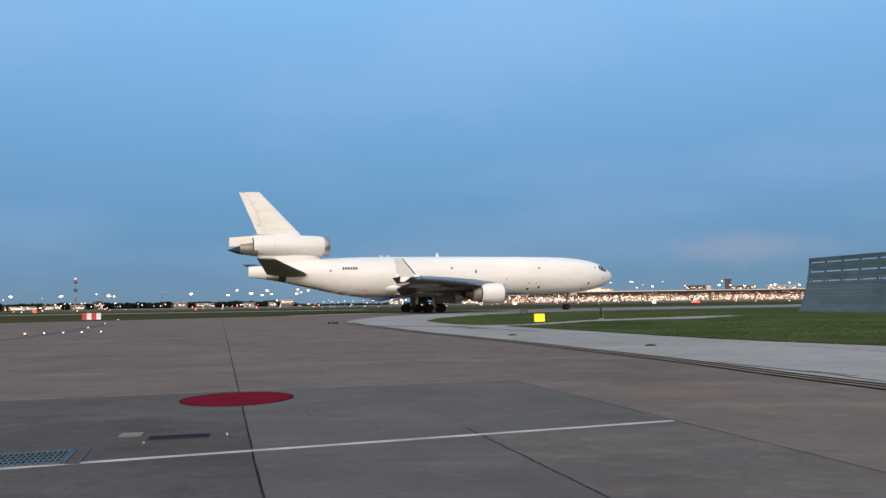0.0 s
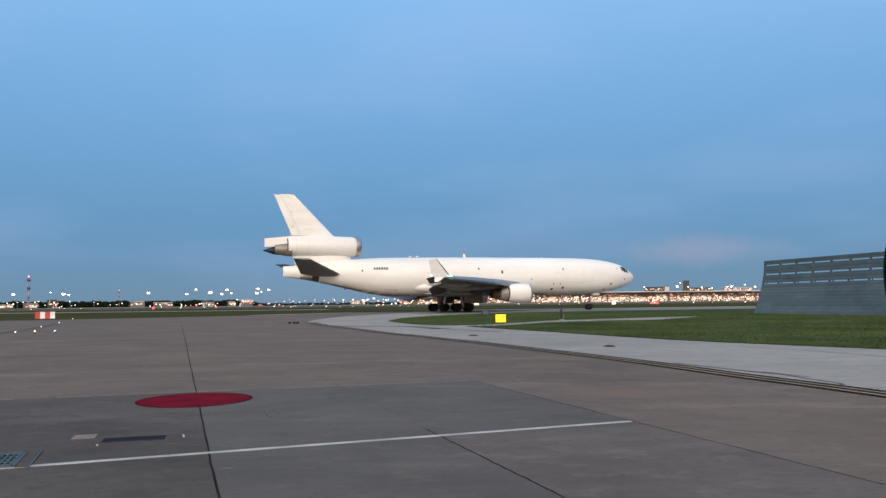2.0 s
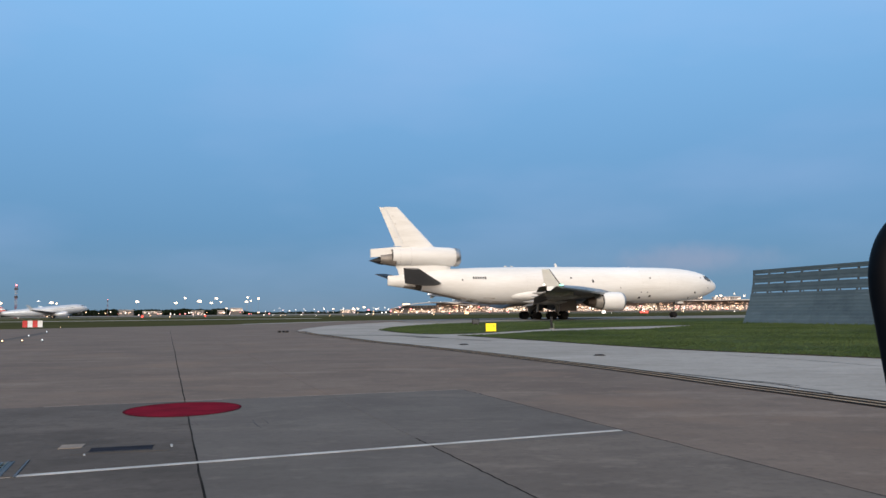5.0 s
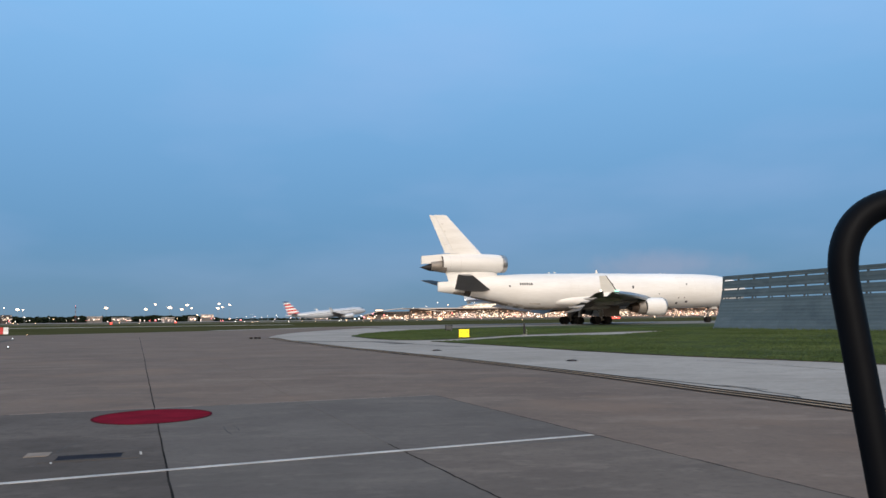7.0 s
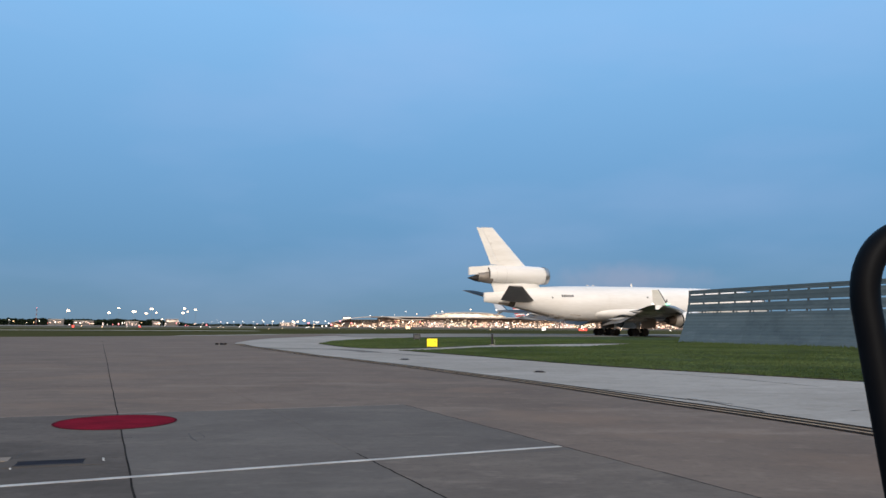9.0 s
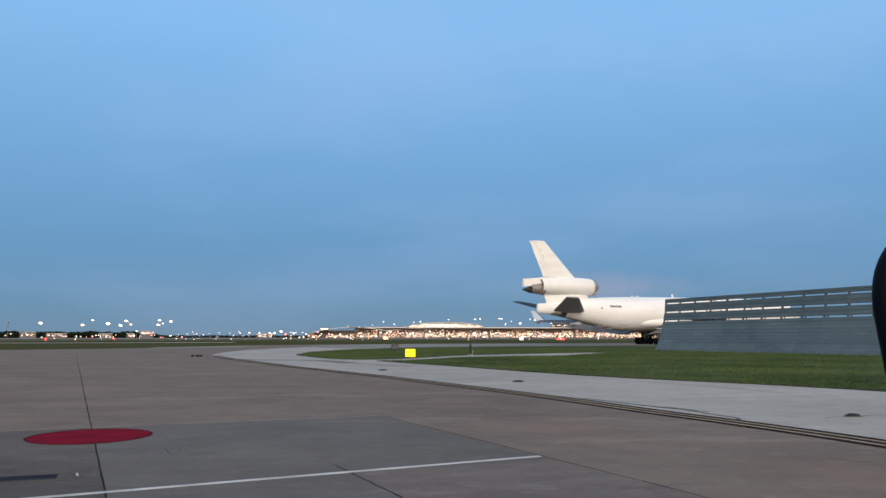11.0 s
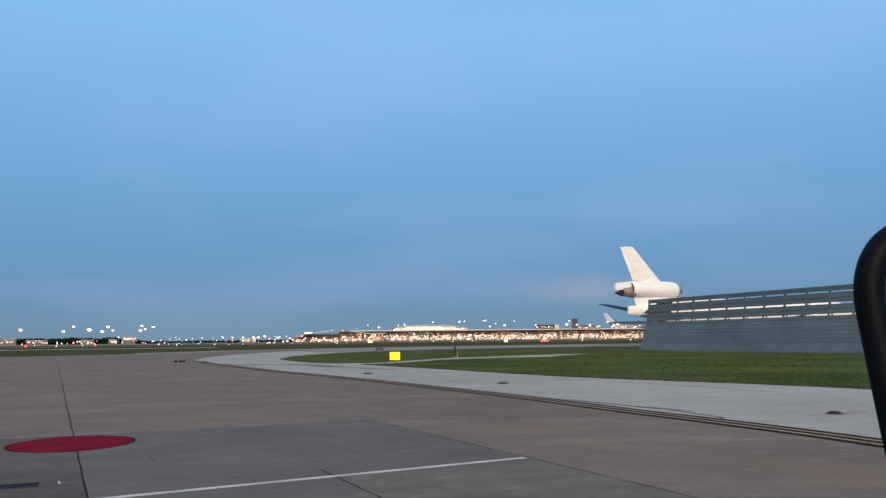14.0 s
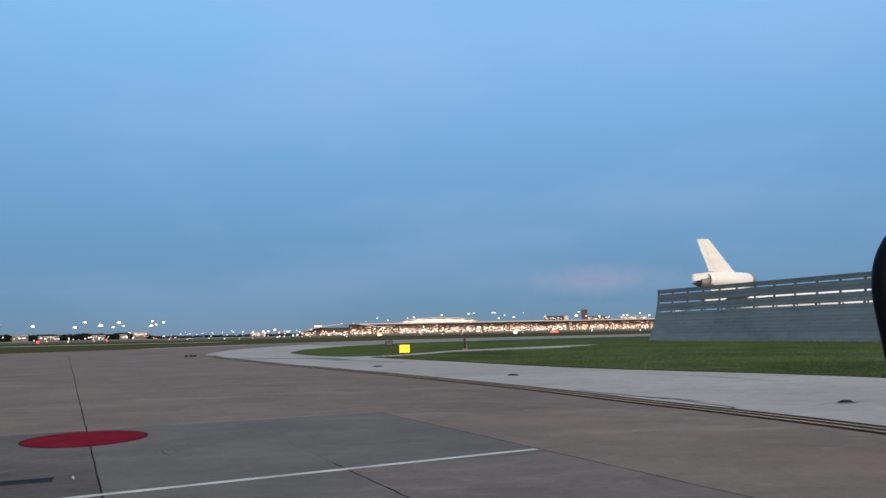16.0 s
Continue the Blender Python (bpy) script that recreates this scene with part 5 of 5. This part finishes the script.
def terminal():
    rng = random.Random(11)
    thing = new("terminal_building")
    thing.matrix_basis = pose(37, 1100, -0.03, 0, 0, 0)
    # long low concourse
    part("wall", box(bmesh.new(), 326, 14, 6.6, 612, 26, 13.2, 0.3), M_TERMINAL, thing)
    part("roof", box(bmesh.new(), 330, 8, 14.1, 640, 44, 1.3, 0.2), M_ROOF, thing, "pale flat roof")
    for k in range(21):
        part("column", rod(bmesh.new(), (24 + 30.5 * k, -10, 0), (24 + 30.5 * k, -10, 13.6), 0.5, sides=6), M_WALL, thing)
    for k in range(20):
        tagged(part("lit_bay", lit_wall(bmesh.new(), 20 + 30.5 * k, 48 + 30.5 * k, 0.6, 1.2, 11.2, 2.6, rng, 0.66), (G_WINDOW, G_WINDOW, G_PINK, G_HALL, G_WINDOW, G_PINK)[k % 6], thing, "warm lit windows"), kind="stuff")
    # vaulted hall
    bm = bmesh.new()
    rings = []
    for i in range(13):
        s = -1 + 2 * i / 12
        z = 15.4 + 5.4 * (1 - s * s) ** 0.7
        rings.append([(142 + 52 * s, -6, z), (142 + 52 * s, 46, z), (142 + 52 * s, 46, z + 0.9), (142 + 52 * s, -6, z + 0.9)])
    part("vault_roof", loft(bm, rings), M_ROOF, thing, "pale vaulted roof")
    bm = bmesh.new()
    for i in range(26):
        s = -0.94 + 1.88 * i / 25
        z = 15.2 + 5.2 * (1 - s * s) ** 0.7
        for a, b in ((13.4, 15.2), (15.6, 17.4), (17.8, 19.6), (20.0, 21.6)):
            if b < z + 1.2:
                box(bm, 142 + 52 * s, -1.0, (a + min(b, z)) / 2, 3.7, 0.3, min(b, z) - a)
    tagged(part("hall_glass", bm, G_HALL, thing, "bright glazed hall front"), kind="stuff")
    part("hall_wall", box(bmesh.new(), 142, 20, 15.0, 98, 36, 6.0, 0.3), M_WALL, thing)
    # rising and falling canopy beside it
    bm = bmesh.new()
    rings = []
    for i in range(25):
        s = i / 24
        z = 7.5 + 5.5 * math.sin(math.pi * min(1, s * 1.25)) ** 0.8 + 4 * s
        x = -38 + 118 * s
        rings.append([(x, -14, z - 0.8), (x, 20, z - 0.8), (x, 20, z), (x, -14, z)])
    part("canopy", loft(bm, rings), M_ROOF, thing, "pale curved canopy")
    part("canopy_wall", box(bmesh.new(), 5, 14, 3.5, 96, 18, 7.0, 0.2), M_TERMINAL, thing)
    part("canopy_hall", box(bmesh.new(), 2, 14, 8.0, 62, 16, 5.0, 0.3), M_ROOF, thing, "pale grey upper hall")
    for k in range(14):
        part("hall_pane", box(bmesh.new(), -26 + 4.3 * k, 5.7, 8.2, 3.1, 0.4, 2.2, 0.05), M_BLUE_GLASS, thing, "dim bluish pane")
    tagged(part("lit_bay", lit_wall(bmesh.new(), -38, 18, 4.5, 1.0, 6.0, 3.0, rng, 0.6), G_WINDOW, thing, "warm lit windows"), kind="stuff")
    part("roof_cabin", box(bmesh.new(), -22, 0, 12.0, 11, 8, 4.2, 0.2), M_WALL, thing)
    part("cabin_glass", box(bmesh.new(), -22, -4.2, 12.4, 10, 0.4, 1.4), G_HALL, thing)
    part("cabin_stem", box(bmesh.new(), -22, 0, 5.0, 6, 6, 10.2, 0.2), M_WALL, thing)
    tagged(thing, "long brightly lit airport terminal with pale roofs", "terminal")


terminal()


def block(az, dist, w, d, h, base, material, lit, label):
    rng = random.Random(int(az * 100) + 7)
    x, y = polar(az, dist)
    thing = new("building")
    thing.matrix_basis = pose(x, y, -0.03, 0, 0, -az)
    part("wall", box(bmesh.new(), 0, d / 2, h / 2, w, d, h, 0.15), material, thing)
    part("roof", box(bmesh.new(), 0, d / 2, h + 0.3, w + 0.8, d + 0.8, 0.6, 0.1), M_ROOF if material is M_WALL else M_WALL_DARK, thing)
    if lit:
        tagged(part("window_row", lit_wall(bmesh.new(), -w * 0.46, w * 0.46, -0.3, base, h - 0.4, 3.0, rng, lit), G_WINDOW if material is M_WALL else G_DIM, thing, "lit windows"), kind="stuff")
    tagged(thing, label, "building", "buildings across the airfield")


G_DIM = glowing("dim_window", (1.0, 0.66, 0.36), 0.8, islands=0.9)
for az, dist, w, d, h, base, mt, lit, lb in (
        (17.28, 1200, 28, 24, 21.0, 16.5, M_WALL_DARK, 0.22, "dark office block behind the lit terminal"),
        (18.12, 1200, 6, 12, 22.0, 16, M_ROOF, 0.0, "small pale plant house behind the terminal"),
        (19.36, 1200, 8.5, 15, 29.3, 26, M_WALL_DARK, 0.1, "dark reddish tower block behind the terminal"),
        (20.25, 1215, 36, 20, 19.5, 16, M_WALL_DARK, 0.45, "long dark building with warm lights behind the terminal"),
        (22.6, 1200, 38, 20, 18.5, 15, M_WALL, 0.5, "pale building behind the terminal"),
        (-27.35, 1000, 27, 20, 3.6, 0.8, M_WALL, 0.95, "long low shed with a bright yellow front"),
        (-25.7, 1100, 20, 14, 4.2, 1, M_WALL, 0.5, "low pale shed with warm lights"),
        (-24.2, 1150, 16, 12, 5.5, 1, M_WALL, 0.6, "small pale building with warm lights"),
        (-22.95, 1200, 13, 12, 10.5, 4, M_WALL_DARK, 0.6, "small dark building with yellow lights at the trees"),
        (-17.9, 1250, 20, 16, 8, 3, M_WALL, 0.25, "pale shed before the trees"),
        (-16.3, 1250, 26, 16, 6, 2, M_WALL, 0.35, "low pale shed before the trees"),
        (-13.4, 1250, 18, 12, 6, 2, M_WALL, 0.25, "pale shed before the trees"),
        (-11.9, 1250, 10, 12, 6.5, 2, M_WALL, 0.6, "small shed with a warm lit front"),
        (-10.9, 1300, 19, 12, 10, 6, M_WALL, 0.9, "pale building with a bright upper row"),
        (-3.3, 1400, 26, 16, 6.5, 2, M_WALL, 0.45, "pale low building with lights")):
    block(az, dist, w, d, h, base, mt, lit, lb)


def woods():
    """The dark tree line, built of many small clumps."""
    rng = random.Random(21)
    vs, fs = [], []
    top = [(0, 0, 1), (0.9, 0, 0.3), (0.28, 0.86, 0.3), (-0.73, 0.53, 0.3), (-0.73, -0.53, 0.3), (0.28, -0.86, 0.3), (0, 0, -0.6)]
    tri = [(0, 1, 2), (0, 2, 3), (0, 3, 4), (0, 4, 5), (0, 5, 1), (6, 2, 1), (6, 3, 2), (6, 4, 3), (6, 5, 4), (6, 1, 5)]
    for k in range(9000):
        low = k % 9 == 0
        az = rng.uniform(-9.6, 1.5) if low else rng.uniform(-31, -9.2)
        dist = rng.uniform(1900, 1960) if low else rng.uniform(1330, 1420)
        edge = min(1, (az + 31) / 1.0, (-9.0 - az) / 2.5)
        crown = 4.5 + 1.5 * noise.noise((az * 2.0, 7, 0)) if low else (8.2 + 2.6 * noise.noise((az * 1.3, 0, 0)) + 1.6 * noise.noise((az * 6, 3, 0))) * max(0.25, edge)
        z = rng.uniform(0.0, 1.0) * crown
        x, y = polar(az, dist)
        s = rng.uniform(1.2, 2.6)
        n = len(vs)
        vs += [(x + a * s * rng.uniform(0.7, 1.3), y + b * s, z + c * s * rng.uniform(0.6, 1.2)) for a, b, c in top]
        fs += [(n + a, n + b, n + c) for a, b, c in tri]
    me = bpy.data.meshes.new("woods")
    me.from_pydata(vs, [], fs)
    me.materials.append(M_TREE)
    tagged(new("woods", me), "dark distant tree line at dusk", "trees", kind="stuff")


woods()


def antenna_mast(az, dist, high):
    x, y = polar(az, dist)
    thing = new("antenna_mast")
    thing.location = (x, y, -0.03)
    n = 7
    for k in range(n):
        z0, z1 = high * k / n, high * (k + 1) / n
        bm = bmesh.new()
        for a, b in ((-1, -1), (1, -1), (1, 1), (-1, 1)):
            rod(bm, (a * 0.34, b * 0.34, z0), (a * 0.34, b * 0.34, z1), 0.06, sides=5)
        for a in (-1, 1):
            rod(bm, (-0.34, a * 0.34, z0), (0.34, a * 0.34, z1), 0.04, sides=4)
            rod(bm, (a * 0.34, -0.34, z1), (a * 0.34, 0.34, z0), 0.04, sides=4)
        part("lattice", bm, M_MAST_RED if k % 2 == 0 else M_MAST_WHITE, thing, "red lattice section" if k % 2 == 0 else "white lattice section")
    for z, s in ((high * 0.66, 1.0), (high * 0.9, 1.1)):
        part("platform", box(bmesh.new(), 0, 0, z, 1.3 * s, 0.9, 0.9, 0.1), M_WALL_DARK, thing, "dark equipment box")
    part("beacon", turned(bmesh.new(), [(high, 0.30), (high + 0.5, 0.30), (high + 0.65, 0.1)], axis="z", sides=10), G_RED, thing, "glowing red beacon")
    tagged(thing, "red and white lattice mast with a red beacon", "mast")


antenna_mast(-24.33, 420, 15.2)
antenna_mast(-19.03, 1150, 21.6)


def guidance_sign(az, dist, w, h, lens, label):
    x, y = polar(az, dist)
    thing = new("guidance_sign")
    thing.matrix_basis = pose(x, y, -0.03, 0, 0, -az)
    part("casing", box(bmesh.new(), 0, 0.2, h / 2 + 0.25, w + 0.2, 0.3, h + 0.15, 0.04), M_DARK, thing)
    part("face", box(bmesh.new(), 0, 0.02, h / 2 + 0.25, w, 0.06, h, 0.01), lens, thing, "lit face")
    for s in (-1, 1):
        part("leg", rod(bmesh.new(), (s * w * 0.4, 0.2, 0), (s * w * 0.4, 0.2, 0.3), 0.06, sides=6), M_GEAR, thing)
    tagged(thing, label, "sign", "lit signs across the airfield")


G_CASE = glowing("lit_white_sign", (1.0, 0.92, 0.82), 1.6)
G_YSIGN = glowing("lit_amber_sign", (1.0, 0.62, 0.10), 1.8)
guidance_sign(17.25, 330, 3.2, 0.7, G_REDSIGN, "small lit red sign beside the taxiway")
guidance_sign(14.55, 330, 1.4, 1.0, G_CASE, "small lit white sign in the grass")
guidance_sign(-26.65, 300, 1.1, 0.8, G_REDSIGN, "small lit red sign beside the taxiway")
guidance_sign(-16.9, 330, 0.8, 0.8, G_REDSIGN, "small lit red sign beside the taxiway")
guidance_sign(5.05, 420, 2.2, 0.9, G_YSIGN, "small lit amber sign beside the runway")
guidance_sign(-12.9, 420, 0.9, 0.7, G_REDSIGN, "small lit red sign beside the runway")


G_ROSY = glowing("rosy_lamp_lens", (1.0, 0.62, 0.55), 1.6)


def field_light(az, dist, size, high, lens):
    x, y = polar(az, dist)
    thing = new("field_light")
    thing.location = (x, y, -0.03)
    part("stem", rod(bmesh.new(), (0, 0, 0), (0, 0, high), size * 0.3, sides=6), M_DARK, thing)
    bm = bmesh.new()
    bmesh.ops.create_uvsphere(bm, u_segments=8, v_segments=5, radius=size, matrix=Matrix.Translation((0, 0, high + size * 0.6)))
    part("lens", bm, lens, thing, "glowing lens")
    tagged(thing, "small glowing airfield light", "field light", "lights across the airfield")


rng = random.Random(33)
for k in range(90):
    az = rng.uniform(-30, 36)
    dist = rng.choice((300, 366, 430, 700, 820, 900))
    lens = rng.choice((G_LAMP_WHITE, G_LAMP_WHITE, G_AMBER, G_AMBER, G_RED if rng.random() < 0.4 else G_AMBER))
    field_light(az, dist, 0.0006 * dist * rng.uniform(0.4, 1.0), rng.uniform(0.3, 0.8) if dist < 600 else rng.uniform(0.6, 4.0), lens)
for k in range(60):
    field_light(rng.uniform(-30, -8.5), 1000, rng.uniform(0.35, 0.8), rng.uniform(0.6, 3.4), rng.choice((G_LAMP_WHITE, G_ROSY, G_ROSY, G_RED, G_LAMP_WHITE)))
for k in range(18):
    field_light(rng.uniform(-9, 1), 1400, rng.uniform(0.4, 0.9), rng.uniform(0.6, 8.0), rng.choice((G_LAMP_WHITE, G_PALE, G_ROSY)))
for k in range(110):
    az = rng.uniform(-2, 25)
    field_light(az, 1080, rng.uniform(0.40, 1.0), rng.uniform(0.5, 8.0), rng.choice((G_LAMP_WHITE, G_AMBER, G_LAMP_WHITE, G_RED)) if rng.random() < 0.6 else G_LAMP_WHITE)


# ---- paving slabs of the apron, one by one ----
def slabs():
    apron = bpy.data.objects["apron"]
    joints = bmesh.new()
    for u, v0, v1, w in ((0.0, -9, 62, 0.020), (2.2, -9, 0.6, 0.019), (4.47, -9, 5.3, 0.016)):
        n = 150
        for k in range(0, n, 3):
            run = [uv(u + 0.014 * noise.noise((q * 0.37, u, 0)) + 0.010 * noise.noise((q * 1.7, u, 5)) + (0.012 if 60 < q % 97 < 80 else 0), v0 + (v1 - v0) * q / n) for q in range(k, k + 4)]
            wide = w * (0.62 + 0.5 * abs(noise.noise((k * 0.9, u, 9))) + 0.2)
            ribbon(joints, run, wide / 2, -wide / 2, 0.0022)
    for run in ([(-2.60, 9.93), (-2.50, 9.96), (-2.40, 9.95), (-2.33, 9.97)],):
        ribbon(joints, run, 0.007, -0.007, 0.0022)
    part("joint_sealant", joints, M_JOINT, apron, "dark sealed joints")
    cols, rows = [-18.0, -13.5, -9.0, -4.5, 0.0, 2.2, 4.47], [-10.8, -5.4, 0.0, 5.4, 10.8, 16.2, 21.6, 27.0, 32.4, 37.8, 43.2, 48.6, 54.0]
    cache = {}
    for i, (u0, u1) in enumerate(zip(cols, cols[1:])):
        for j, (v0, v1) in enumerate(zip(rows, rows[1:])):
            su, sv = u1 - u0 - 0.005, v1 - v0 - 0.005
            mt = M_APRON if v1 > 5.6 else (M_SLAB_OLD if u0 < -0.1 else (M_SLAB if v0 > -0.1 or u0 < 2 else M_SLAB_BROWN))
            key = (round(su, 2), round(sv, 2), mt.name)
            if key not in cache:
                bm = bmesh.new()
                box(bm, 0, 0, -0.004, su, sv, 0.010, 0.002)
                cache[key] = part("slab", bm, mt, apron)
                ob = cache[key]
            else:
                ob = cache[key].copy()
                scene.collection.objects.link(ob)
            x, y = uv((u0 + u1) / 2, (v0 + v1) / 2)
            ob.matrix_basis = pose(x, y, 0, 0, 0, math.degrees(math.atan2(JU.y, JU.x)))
    # the ragged pale mortar line where the newer concrete ends
    rng = random.Random(8)
    bm = bmesh.new()
    u = -9.0
    while u < 4.3:
        w = rng.uniform(0.15, 0.7)
        if rng.random() < 0.72:
            t = rng.uniform(0.012, 0.035)
            ribbon(bm, [uv(u + w * k / 3, 5.4 + rng.uniform(-0.012, 0.012)) for k in range(4)], t, -t, 0.0022)
        u += w
    part("mortar_line", bm, M_APRON_PALE, apron, "ragged pale mortar line")


slabs()


# ---- what moves ----
# seconds, nose x, y, heading of the freighter
ROLL = [(0.0, 28.25, 135.59, 20.05), (0.5, 30.83, 135.94, 19.16), (1.0, 33.56, 136.33, 18.33), (1.5, 36.29, 136.72, 17.57), (2.0, 39.06, 137.12, 16.91),
        (2.5, 41.88, 137.52, 16.38), (3.0, 44.65, 137.95, 15.97), (3.5, 47.57, 138.40, 15.61), (4.0, 50.46, 138.96, 15.30), (6.5, 65.48, 141.55, 14.33),
        (7.0, 68.58, 142.06, 14.20), (7.5, 71.70, 142.60, 14.13), (8.0, 74.84, 143.22, 14.15), (10.5, 91.26, 146.98, 14.78), (11.0, 94.54, 147.75, 14.89),
        (11.5, 97.95, 148.51, 15.02), (12.0, 101.39, 149.31, 15.11), (12.5, 104.82, 150.14, 15.18), (13.0, 108.28, 150.97, 15.23), (13.5, 111.80, 151.79, 15.27),
        (14.0, 115.37, 152.60, 15.32), (14.5, 119.00, 153.39, 15.36), (15.0, 122.59, 154.23, 15.38), (15.5, 126.26, 155.02, 15.43), (16.0, 129.87, 155.83, 15.46)]


def rolled(t):
    """Metres rolled by then."""
    s = 0.0
    for (t0, x0, y0, _), (t1, x1, y1, _) in zip(ROLL, ROLL[1:]):
        step = math.hypot(x1 - x0, y1 - y0)
        if t >= t1:
            s += step
        elif t > t0:
            s += step * (t - t0) / (t1 - t0)
    return s


def motions():
    walk(JET, [(t, pose(x, y, -0.016, 0, 0, a)) for t, x, y, a in ROLL])
    for ob, x, y, r in WHEELS:
        walk(ob, [(k / 10, pose(x, y, r, 0, math.degrees(rolled(k / 10) / r), 0)) for k in range(161)])
    # the airliner runs at 71.5 m/s and lifts off
    rows = []
    for k in range(17):
        t = float(k)
        s = 71.5 * (t - 7.0) + 5.0
        up = 0.0 if t < 6 else (0.5 if t < 7 else 0.9 + 1.6 * (t - 7) + 0.35 * max(0, t - 8) ** 2)
        tilt = -5.5 if t > 5 else -1.1 * t
        rows.append((t, pose(-19.7 + s * math.cos(radians(15)), 410.5 + s * math.sin(radians(15)), up, 0, tilt, 15)))
    walk(LINER_JET, rows)


motions()
